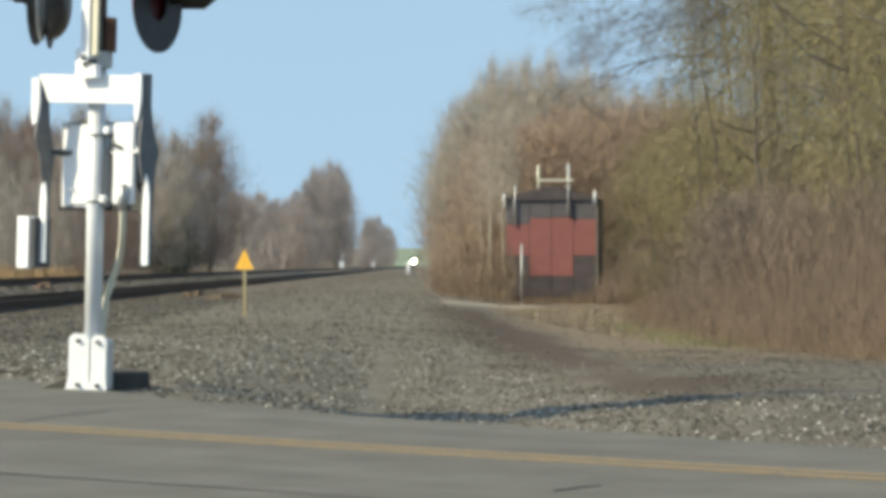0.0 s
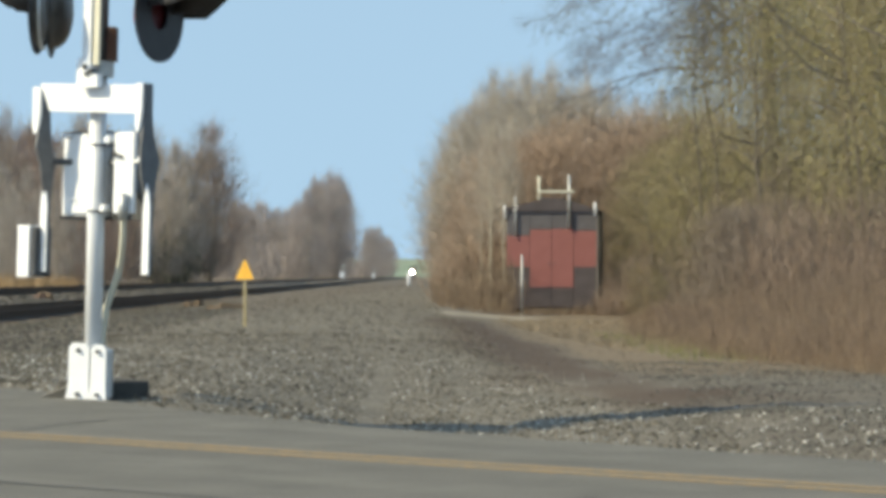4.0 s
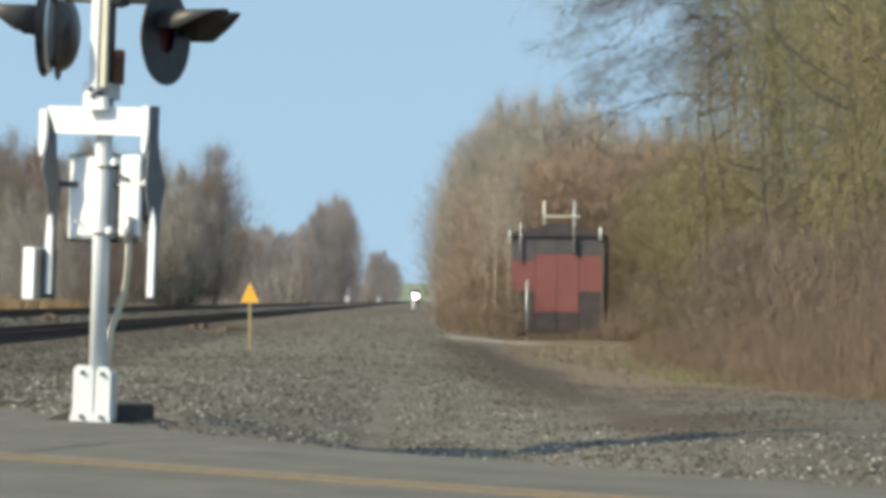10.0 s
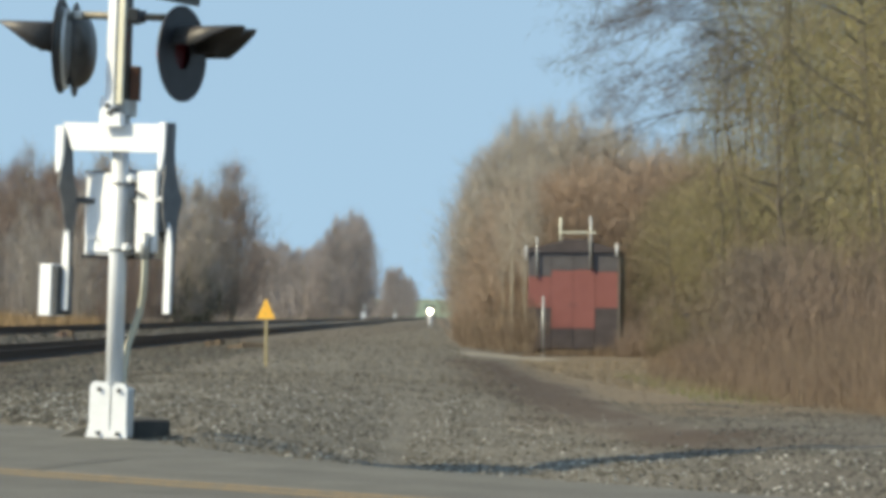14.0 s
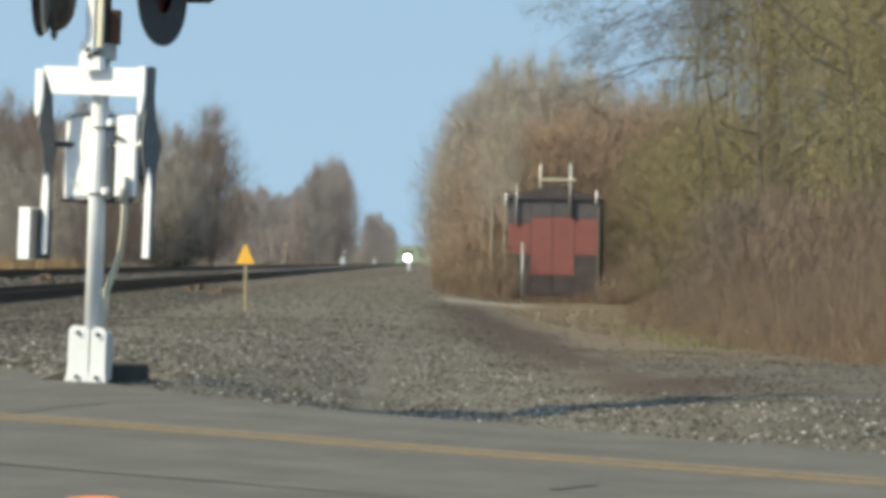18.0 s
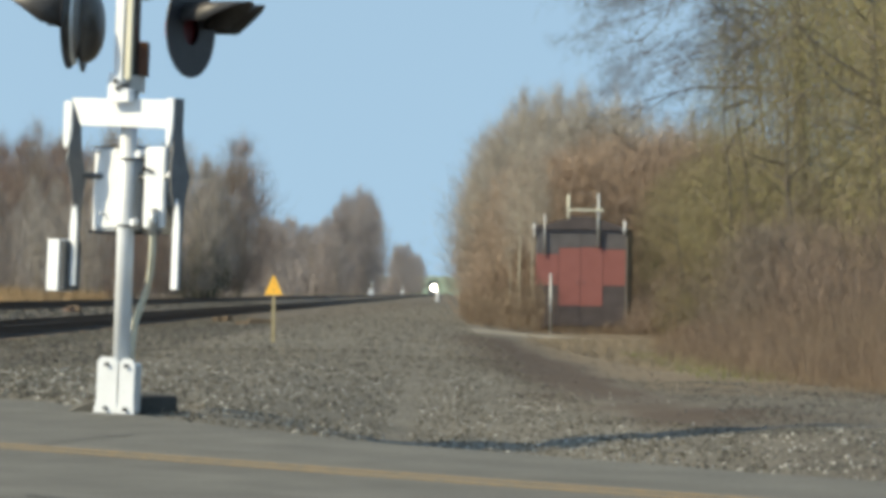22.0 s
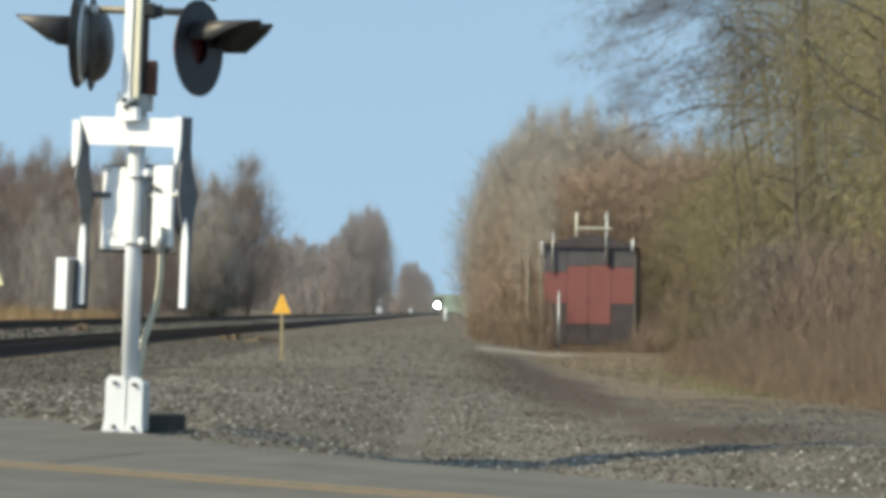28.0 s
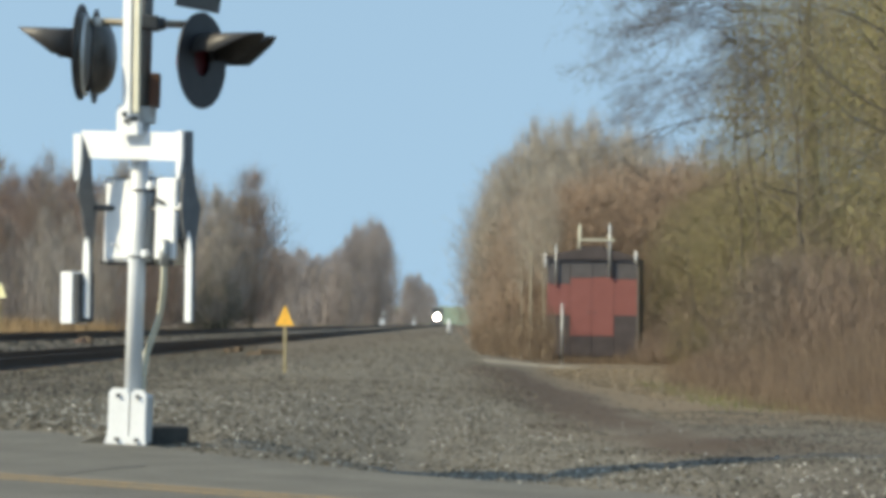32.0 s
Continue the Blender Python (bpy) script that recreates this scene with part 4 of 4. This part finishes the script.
def stand(protos, n, y0, y1, s0, s1, skyline, label, category, group, unit=10.0, least=0.8, wide=(0.85, 1.15), clear=0.0):
    """Trees whose tops keep to a skyline: s is metres to the side for each metre of distance."""
    for i in range(n):
        s = s0 + (s1 - s0) * (i + rng.random()) / n
        y = max(y0 + (y1 - y0) * rng.random(), clear / abs(s) * (1 + 0.08 * rng.random()))
        h = (float(skyline(s)) * y + 0.9) * rng.uniform(least, 1.0)
        k = h / unit * rng.uniform(*wide)
        plant(protos[int(rng.integers(0, len(protos)))], s * y, y, k, rng.uniform(0, 360), label, category, group, h / unit / k)


# the wood left of the tracks, then a gap with far haze and a round clump that stands apart
WOODLINE = lin((-0.20, 0.066), (-0.178, 0.0641), (-0.14, 0.062), (-0.104, 0.0555), (-0.088, 0.057), (-0.0777, 0.0560), (-0.0733, 0.050), (-0.068, 0.030))
stand(BARE, 30, 150, 225, -0.185, -0.0815, WOODLINE, "bare brown deciduous tree in a dense roadside wood", "tree", LEFT, clear=17.0)
stand(BARE, 13, 110, 150, -0.20, -0.125, lambda s: 0.05, "bare brown deciduous tree in a dense roadside wood", "tree", LEFT, least=0.6, clear=17.0)
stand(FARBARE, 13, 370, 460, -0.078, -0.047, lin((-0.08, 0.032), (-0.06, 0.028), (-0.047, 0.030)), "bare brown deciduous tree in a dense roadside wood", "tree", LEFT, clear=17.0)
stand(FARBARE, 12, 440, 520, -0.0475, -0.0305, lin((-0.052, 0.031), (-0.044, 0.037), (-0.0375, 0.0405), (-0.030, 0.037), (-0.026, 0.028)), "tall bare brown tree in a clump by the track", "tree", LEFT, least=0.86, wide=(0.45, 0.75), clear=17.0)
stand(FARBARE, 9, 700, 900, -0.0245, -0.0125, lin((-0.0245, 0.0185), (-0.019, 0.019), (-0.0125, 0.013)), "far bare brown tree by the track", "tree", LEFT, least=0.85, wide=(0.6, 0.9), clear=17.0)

# right of the gravel: far hedge, grey poplars, brown domes, the olive willows and a great bare tree
POPLINE = lin((-0.001, 0.028), (0.004, 0.042), (0.0075, 0.056), (0.0115, 0.070), (0.02, 0.079), (0.05, 0.0835), (0.0645, 0.080), (0.0735, 0.075), (0.0845, 0.071), (0.12, 0.072))
stand(POPLAR, 9, 200, 420, 0.006, 0.022, lin((0.006, 0.036), (0.012, 0.046), (0.022, 0.05)), "bare grey-brown tree at the edge of the gravel", "tree", RIGHT, wide=(1.0, 1.4))
stand(POPLAR, 36, 100, 150, 0.0055, 0.118, POPLINE, "slender grey poplar with a pale trunk and bare twigs", "tree", RIGHT, least=0.86, wide=(0.95, 1.4))
stand(POPLAR, 7, 84, 98, 0.008, 0.034, lambda s: 0.80 * POPLINE(s), "slender grey poplar with a pale trunk and bare twigs", "tree", RIGHT, least=0.75)
for x, y, h in ((1.86, 72.0, 6.6), (2.18, 71.0, 5.2), (2.44, 72.5, 4.8), (1.62, 73.5, 4.4), (1.30, 80.0, 3.8)):
    plant(STEM[int(10 * x) % 2], x, y, h / 10 * 0.8, x * 77, "slender young poplar with a clear pale trunk", "tree", RIGHT, 1.25)
DOMELINE = lin((0.015, 0.026), (0.022, 0.040), (0.03, 0.054), (0.045, 0.0635), (0.055, 0.065), (0.075, 0.0665), (0.10, 0.0675), (0.16, 0.052))
stand([SHRUB[0], SHRUB[2], SHRUB[0], SHRUB[1]], 28, 74, 96, 0.021, 0.125, DOMELINE, "dense red-brown bare thicket behind the shed", "shrub", "thicket shrubs", unit=4.0, least=0.82, wide=(0.7, 1.0))
stand([SHRUB[1]], 26, 44, 72, 0.118, 0.215, lin((0.118, 0.030), (0.14, 0.05), (0.22, 0.05)), "tangled brown bare shrub at the wood's edge", "shrub", "thicket shrubs", unit=4.0, least=0.7, wide=(0.8, 1.2))
WILLOWLINE = lin((0.11, 0.145), (0.13, 0.155), (0.16, 0.165), (0.23, 0.17))
stand(WILLOW, 13, 46, 68, 0.116, 0.225, WILLOWLINE, "willow with drooping twigs and olive-yellow opening buds", "tree", "olive willows", least=0.92, wide=(0.5, 0.66))
stand(WILLOW, 9, 64, 74, 0.084, 0.150, lin((0.085, 0.056), (0.10, 0.062), (0.15, 0.062)), "young willow with olive-yellow opening buds in brown thicket", "tree", "olive willows", least=0.85, wide=(0.7, 0.9))
plant(WILLOW[0], 5.35, 62.5, 0.14, 40, "small shrub with fresh green buds beside the shed", "shrub", "thicket shrubs")
plant(WILLOW[1], 5.75, 63.5, 0.11, 200, "small shrub with fresh green buds beside the shed", "shrub", "thicket shrubs")
plant(GRAND, 8.5, 63.0, 1.0, 0, "large bare tree with dark arching branches", "tree", "")
for ob in BARE + FARBARE + POPLAR + STEM + SHRUB + WILLOW + [GRAND]:
    drop_proto(ob)


def conifer(x, y, h, w, seed):
    r = np.random.default_rng(seed)
    t = empty("conifer", pose(x, y, gz(x, y)), "dark green conifer among bare trees", "tree", "conifers")
    part("trunk", a_tube([(0, 0, -0.2), (0, 0, h * 0.9)], [0.09, 0.02], seg=8), BARK, t)
    n = 4200
    base, far = crown_points(r, n, h, w, 0.03, lambda u: (1 - u) ** 0.75 * min(1.0, 0.55 + 2.5 * u), 0.9, 0.25)
    a = np.arctan2(base[:, 1], base[:, 0])
    v, f = slivers(base, np.stack([np.cos(a), np.sin(a), np.full(n, 0.1)], 1) + r.normal(0, 0.35, (n, 3)), 0.42 * r.uniform(0.5, 1.2, n), 0.03 * r.uniform(0.6, 1.2, n), r)
    soup("crown", v.tolist(), f.tolist(), CONIFER, t, "dark green needles")


conifer(-17.5, 178.0, 4.9, 4.2, 3)
conifer(-18.6, 181.0, 3.8, 3.8, 4)


def field(name, label, category, n, where, high, width, mat, lean=0.25, seed=1, flat=1.0, tiers=0.0):
    """Standing stalks as one sheet of stuff; where(rng, n) gives x and y."""
    r = np.random.default_rng(seed)
    x, y = where(r, n)
    z = np.array([gz(a, b) for a, b in zip(x, y)]) - 0.03
    hh = high(x, y) * r.uniform(0.45, 1.1, len(x))
    if tiers:
        lump = np.array([0.75 + 0.5 * noise.noise((a * 0.55, b * 0.2, seed)) for a, b in zip(x, y)])
        z = z + hh * lump * r.random(len(x)) ** 0.8
        hh = tiers * r.uniform(0.4, 1.2, len(x))
    d = np.stack([r.normal(0, lean, len(x)), r.normal(0, lean, len(x)), np.full(len(x), flat)], 1)
    v, f = slivers(np.stack([x, y, z], 1), d, hh, width(y) * r.uniform(0.6, 1.4, len(x)), r)
    ob = soup(name, v.tolist(), f.tolist(), mat, kind="stuff")
    return tagged(ob, label, category)


def scatter_fan(y0, y1, a, b, power=1.0):
    """Places between the lines x = a(y) and x = b(y)."""
    def f(r, n):
        y = y0 + (y1 - y0) * r.random(n) ** power
        return a(y) + (b(y) - a(y)) * r.random(n), y
    return f


VERGE = lin((19, 4.55), (24.5, 4.15), (30, 3.35), (40, 3.1), (60, 4.6))
field("reeds", "tall rust-brown dead weeds", "weeds", 84000, scatter_fan(19, 60, VERGE, lin((19, 6.5), (60, 13))), lambda x, y: 0.06 + 1.25 * np.clip((x - VERGE(y)) / 2.8, 0, 1) ** 0.8, lambda y: 0.0012 + y * 0.00003, REED, 0.30, 2)
field("reeds", "low brown weeds beside the gravel", "weeds", 30000, scatter_fan(61, 112, lin((61, 1.2), (66, 0.35), (74, 0.2), (112, 0.3)), lin((61, 2.2), (66, 2.25), (70, 5), (112, 8))), lambda x, y: 0.35 + 1.25 * np.clip((x + 0.012 * y - 0.85) / 0.9, 0, 1), lambda y: 0.0045 + 0 * y, REED, 0.35, 3, tiers=0.45)
field("reeds", "thin dead weeds at the foot of the shed", "weeds", 1800, scatter_fan(63.2, 66.6, lin((63, 2.6), (67, 2.3)), lin((63, 5.4), (67, 5.2))), lambda x, y: 0.30 + 0.28 * np.clip(x - 3.6, 0, 1), lambda y: 0.005 + 0 * y, REED, 0.5, 15)
field("brush", "bare brown twigs before the shed's corner", "brush", 2600, scatter_fan(61, 66, lin((61, 4.15), (66, 4.35)), lin((61, 5.4), (66, 6.0))), lambda x, y: 0.4 + 2.3 * np.clip(x - 4.15, 0, 1), lambda y: 0.0045 + 0 * y, TWIG_RED, 0.6, 16, tiers=0.4)
field("brush", "dense brown brush under the far trees", "brush", 26000, scatter_fan(100, 420, lin((100, 0.35), (420, 1.2)), lin((100, 12), (420, 10)), 1.5), lambda x, y: 2.2 + 0.012 * y, lambda y: 0.008 + y * 0.00006, TWIG, 0.5, 4, tiers=1)
field("brush", "dense brown brush under the far trees", "brush", 42000, scatter_fan(115, 300, lin((115, -18.0), (300, -17.5)), lin((115, -36), (300, -40))), lambda x, y: 2.5 + 0.022 * y, lambda y: 0.007 + y * 0.00005, FARTWIG, 0.35, 5, tiers=1.5)
field("brush", "dense brown brush under the far trees", "brush", 24000, scatter_fan(300, 1100, lin((300, -19), (1100, -17)), lin((300, -45), (1100, -40))), lambda x, y: 5.5 + 0 * x, lambda y: 0.03 + y * 0.00006, FARTWIG, 0.35, 6, tiers=2.0)
field("brush", "tangled brown thicket at the wood's edge", "brush", 70000, scatter_fan(40, 76, lin((40, 5.2), (60, 6.4), (76, 5.4)), lin((40, 11), (76, 18))), lambda x, y: 2.9 + 0 * x, lambda y: 0.003 + y * 0.00005, TWIG_RED, 0.4, 7, tiers=0.5)
field("brush", "tangled brown stems among dead weeds", "brush", 45000, scatter_fan(19, 60, lin((19, 5.0), (24.5, 4.6), (30, 3.9), (40, 3.8), (60, 5.2)), lin((19, 7), (60, 13))), lambda x, y: 0.10 + 1.5 * np.clip((x - VERGE(y)) / 3.2, 0, 1), lambda y: 0.001 + y * 0.00004, TWIG_RED, 0.45, 12, tiers=0.32)
field("brush", "brown brush close beside the shed", "brush", 7000, scatter_fan(64, 78, lin((64, 5.0), (78, 5.2)), lin((64, 6.6), (78, 8.5))), lambda x, y: 2.0 + 0 * x, lambda y: 0.0055 + 0 * y, TWIG, 0.5, 14, tiers=0.4)
field("dry_grass", "orange-brown dry grass beyond the tracks", "grass", 9000, scatter_fan(70, 125, lin((70, -15.0), (125, -16.5)), lin((70, -21), (125, -22))), lambda x, y: 0.85 + 0 * x, lambda y: 0.008 + y * 0.00006, DRYORANGE, 0.3, 8)
field("dry_grass", "pale straw-coloured flattened grass by the dirt track", "grass", 9000, scatter_fan(33, 56, lin((33, 2.6), (45, 1.7), (56, 1.6)), lin((33, 3.6), (37, 3.9), (56, 4.8))), lambda x, y: 0.16 + 0 * x, lambda y: 0.004 + y * 0.00006, STRAW, 0.9, 9, 0.6)
field("green_grass", "patch of fresh green grass in the dry verge", "grass", 1500, scatter_fan(29, 42, lin((29, 2.9), (42, 2.7)), lin((29, 4.0), (42, 4.3))), lambda x, y: 0.14 + 0 * x, lambda y: 0.006 + 0 * y, GREENGRASS, 0.6, 10)
field("dry_grass", "sparse thin dry stalks among the gravel", "grass", 6500, scatter_fan(13.5, 42, lin((13.5, -2.2), (20, -3.8), (42, -6.0)), lin((13.5, 0.9), (17, 1.6), (42, 0.3))), lambda x, y: 0.085 + 0.001 * y, lambda y: 0.0007 + 0.00006 * y, STALK, 0.35, 17)
field("weed_stalks", "thin dry stalks at the asphalt's edge", "weeds", 160, scatter_fan(13, 17, lin((13, -1.6), (17, -1.9)), lin((13, 0.3), (17, 0.6))), lambda x, y: 0.12 + 0 * x, lambda y: 0.004 + 0 * y, STRAW, 0.4, 11)


def far_woods():
    """A low green rise of woodland across the end of the line."""
    verts, faces, n = [], [], 160
    for i in range(n + 1):
        x = -500 + 1000 * i / n
        h = 15 + 4 * noise.noise((x * 0.02, 0, 7)) + 2 * noise.noise((x * 0.11, 0, 9))
        for j in range(6):
            a = j / 5
            verts.append((x, 1900 + 160 * a, -1 + h * math.sin(a * math.pi / 2) + 1.2 * noise.noise((x * 0.3, a * 5, 2)) * a))
    for i in range(n):
        for j in range(5):
            k = i * 6 + j
            faces.append((k, k + 6, k + 7, k + 1))
    tagged(soup("backdrop", verts, faces, FARGREEN, kind="structure"), "distant hazy green wooded rise", "woods")


far_woods()

# ---- loose gravel ----
def stone_shape(r):
    """A rough eight-cornered lump."""
    v = np.array([(x, y, z) for x in (-1, 1) for y in (-1, 1) for z in (-1, 1)], float) * r.uniform(0.35, 0.62, (8, 3))
    return v


CUBE = np.array([(0, 1, 3, 2), (4, 6, 7, 5), (0, 4, 5, 1), (2, 3, 7, 6), (0, 2, 6, 4), (1, 5, 7, 3)])


def gravel(name, label, n, where, size, mat, seed, deep=0.25):
    r = np.random.default_rng(seed)
    shapes = [stone_shape(r) for _ in range(24)]
    x, y = where(r, n)
    keep = np.array([side_of_road(a, b) > 0.04 for a, b in zip(x, y)])
    x, y = x[keep], y[keep]
    verts, faces = [], []
    for i, (a, b) in enumerate(zip(x, y)):
        s = size * r.uniform(0.5, 1.25) ** 1.5
        t = r.random() * math.pi
        c, sn = math.cos(t), math.sin(t)
        v = shapes[int(r.integers(0, 24))] * s
        v = np.stack([v[:, 0] * c - v[:, 1] * sn + a, v[:, 0] * sn + v[:, 1] * c + b, v[:, 2] * 0.8 + gz(a, b) + s * deep], 1)
        verts.append(v)
        faces.append(CUBE + 8 * i)
    ob = soup(name, np.concatenate(verts).tolist(), np.concatenate(faces).tolist(), mat, kind="stuff")
    return tagged(ob, label, "gravel")


gravel("gravel", "loose grey-brown crushed stone", 24000, scatter_fan(11, 32, lin((11, 0.5), (14, -3.0), (20, -4.0), (32, -6.0)), lin((11, 1.4), (15.5, 1.9), (17, 1.9), (20, 1.3), (32, 0.5)), 1.15), 0.015, STONE, 21, 0.15)
gravel("gravel", "loose grey-brown crushed stone", 9000, scatter_fan(31, 75, lin((31, -5.8), (75, -6.3)), lin((31, 0.9), (75, 0.2)), 1.3), 0.024, STONE, 22, 0.0)
gravel("gravel", "loose blue-grey crushed stone by the weeds", 8500, scatter_fan(15.5, 29, lin((15.5, 1.4), (20, 2.1), (29, 1.7)), lin((15.5, 4.8), (18.6, 5.0), (29, 4.2))), 0.013, DARKSTONE, 23, -0.05)
gravel("gravel", "loose blue-grey crushed stone by the road", 9000, scatter_fan(10.4, 16.6, lin((10.4, 1.3), (16.6, 1.6)), lin((10.4, 4.2), (16.6, 4.6))), 0.011, DARKSTONE, 29, -0.05)
gravel("gravel", "small pale chips among grey gravel", 3600, scatter_fan(10.5, 26, lin((10.5, 0.6), (14, -4.6), (26, -5.2)), lin((10.5, 4.2), (16, 4.4), (17, 1.4), (26, 0.4)), 1.2), 0.013, CHIP, 30, 0.3)
gravel("gravel", "pale loose crushed stone by the crossing", 9000, scatter_fan(14.2, 25, lin((14.2, -4.9), (25, -5.6)), lin((14.5, -2.6), (25, -2.9))), 0.016, STONE, 26, 0.15)
gravel("gravel", "pale chips scattered beside the mast", 1500, scatter_fan(14.3, 23, lin((14.3, -4.9), (23, -5.2)), lin((14.3, -2.4), (23, -2.6))), 0.017, CHIP, 32, 0.25)
gravel("gravel", "stray stones on the dirt track", 900, scatter_fan(14, 48, lin((14, 2.0), (19, 1.2), (48, 0.2)), lin((14, 6), (19, 4.6), (48, 1.9))), 0.016, DARKSTONE, 27, 0.05)
gravel("ballast", "dark crushed stone ballast beside the rails", 6500, scatter_fan(33, 80, lin((33, -6.9), (80, -6.9)), lin((33, -5.7), (80, -5.7)), 1.2), 0.032, STONE, 24, 0.08)


gravel("gravel", "grey gravel far along the track", 2500, scatter_fan(75, 230, lin((75, -6.0), (230, -6.0)), lin((75, 0.2), (230, 0.3)), 1.3), 0.05, STONE, 25, -0.15)


gravel("ballast", "dark grey crushed stone before the rails", 5000, scatter_fan(25, 60, lin((25, -5.0), (32, -6.6), (60, -6.8)), lin((25, -3.4), (60, -4.2)), 1.2), 0.026, DARKSTONE, 34, 0.05)


gravel("ballast", "grey crushed stone between the tracks", 2500, scatter_fan(50, 140, lin((50, -11.1), (140, -11.1)), lin((50, -9.3), (140, -9.3)), 1.3), 0.05, DARKSTONE, 28, 0.1)


def pale_stones():
    t = empty("pale_stones", pose(0, 0, 0), "scattered pale stones on grey gravel", "stones", kind="structure")
    r = np.random.default_rng(31)
    meshes = []
    for i in range(8):
        me = bpy.data.meshes.new("stone")
        me.from_pydata((stone_shape(r)).tolist(), [], CUBE.tolist())
        me.materials.append(PALESTONE)
        meshes.append(me)
    made = 0
    while made < 260:
        k = r.random()
        if k < 0.4:
            x, y = r.normal(0.1, 0.8), r.normal(15.6, 0.9)
        elif k < 0.75:
            x, y = r.normal(2.3, 0.8), r.normal(12.6, 0.8)
        else:
            x, y = r.uniform(-2.6, 3.4), r.uniform(13, 24)
        if side_of_road(x, y) < 0.1:
            continue
        ob = new("stone", meshes[int(r.integers(0, 8))])
        ob.parent = t
        s = r.uniform(0.009, 0.020)
        ob.matrix_basis = pose(x, y, gz(x, y) + 0.3 * s, *r.uniform(0, 360, 3)) @ Matrix.Diagonal((s, s, s * 0.8, 1))
        made += 1


pale_stones()

# ---- road markings ----
for d in (0.05, -0.13):
    tagged(road_strip("road_line", d, d + 0.075, -24, 12, LINE, 0.005), "worn yellow painted centre line", "road marking", "centre lines")


def crack(points, width):
    """A sealed crack as a thin dark ribbon on the asphalt."""
    bm = bmesh.new()
    a = []
    for i, (x, y) in enumerate(points):
        w = width * (0.6 + 0.6 * random.random())
        a.append((bm.verts.new((x, y - w, 0.0)), bm.verts.new((x, y + w, 0.0))))
    for (p, q), (r, t) in zip(a, a[1:]):
        bm.faces.new((p, r, t, q))
    tagged(part("road_crack", bm, TAR, None, "", pose(0, 0, 0.004), kind="structure"), "dark sealed crack in the asphalt", "road crack", "road cracks")


crack([(-2.08, 12.45), (-1.99, 12.75), (-1.95, 13.0), (-1.86, 13.3), (-1.70, 13.6)], 0.035)
crack([(0.44, 8.80), (0.50, 8.84), (0.54, 8.93), (0.62, 8.97)], 0.022)
crack([(-1.6, 9.55), (-1.2, 9.25), (-0.7, 8.9), (-0.1, 8.45), (0.4, 8.1)], 0.016)
bm = bmesh.new()
bmesh.ops.create_circle(bm, cap_ends=True, radius=0.09, segments=20)
for v in bm.verts:
    v.co.x *= 1.0 + 0.5 * noise.noise(v.co * 20)
tagged(part("paint_mark", bm, ORANGE, None, "", pose(-1.05, 8.18, 0.006, 0, 0, 10), kind="structure"), "small orange utility paint mark on asphalt", "road marking")


# ---- train ----
def locomotive():
    t = empty("locomotive", pose(-8.06 + bend(1150), 1150, 0.15), "dark freight locomotive with bright headlight coming down the track", "locomotive")
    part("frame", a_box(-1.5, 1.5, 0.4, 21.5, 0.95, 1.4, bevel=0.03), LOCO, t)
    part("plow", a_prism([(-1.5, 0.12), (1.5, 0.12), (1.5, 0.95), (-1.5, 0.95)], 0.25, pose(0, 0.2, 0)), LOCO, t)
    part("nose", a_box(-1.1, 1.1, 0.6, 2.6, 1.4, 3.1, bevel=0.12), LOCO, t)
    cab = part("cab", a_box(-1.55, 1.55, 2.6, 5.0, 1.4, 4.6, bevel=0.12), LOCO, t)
    for x in (-0.95, 0.1):
        part("windshield", a_box(x, x + 0.85, 2.57, 2.61, 3.3, 4.1, bevel=0.02), LOCOGLASS, cab)
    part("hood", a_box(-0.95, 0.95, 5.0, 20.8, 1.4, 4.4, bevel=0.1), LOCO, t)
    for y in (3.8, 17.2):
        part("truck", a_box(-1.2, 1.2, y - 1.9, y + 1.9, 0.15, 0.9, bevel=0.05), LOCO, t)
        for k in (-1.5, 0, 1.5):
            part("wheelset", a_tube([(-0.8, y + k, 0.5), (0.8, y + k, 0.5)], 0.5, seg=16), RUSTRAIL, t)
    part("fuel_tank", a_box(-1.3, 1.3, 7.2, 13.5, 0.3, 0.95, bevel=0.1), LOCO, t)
    for x in (-1.35, 1.35):
        part("handrail", a_tube([(x, 0.5, 1.4), (x, 0.5, 2.4), (x, 2.5, 2.4)], 0.025, seg=6), WHITE, t, "white handrail")
    part("headlight", a_tube([(0, 0.45, 2.3), (0, 0.57, 2.3)], 0.58, seg=24), HEADLIGHT, t, "white headlight disc enlarged to the size of its glare")
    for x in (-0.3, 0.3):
        part("ditch_light", a_tube([(x, 0.33, 2.15), (x, 0.42, 2.15)], 0.2, seg=14), HEADLIGHT, t, "glowing disc filling out the headlight's glare")
    return t


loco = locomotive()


# ---- what moves ----
def motions():
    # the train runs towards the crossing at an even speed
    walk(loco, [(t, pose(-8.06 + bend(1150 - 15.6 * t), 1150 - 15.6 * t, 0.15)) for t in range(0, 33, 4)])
    # the gate starts to drop in the last half second
    rows = [(0.0, 0.0), (31.2, 0.0), (31.4, 0.4), (31.6, 1.0), (31.8, 1.6), (32.0, 2.1)]
    walk(gate, [(t, GATE0 @ pose(0, 0, 0, a, 0, 0)) for t, a in rows])
    # the red lamp glows throughout; added slats turn aside for each flash
    flashes = [(28.35, 28.98), (29.75, 30.42), (31.08, 31.75)]
    for ob, zc in SLATS:
        keys = [(0.0, 0)]
        for a, b in flashes:
            keys += [(a, 0), (a + 0.1, -76), (b - 0.1, -76), (b, 0)]
        keys += [(32.0, 0)]
        walk(ob, [(t, pose(0, 0.027, zc, ang, 0, 0)) for t, ang in keys])


motions()
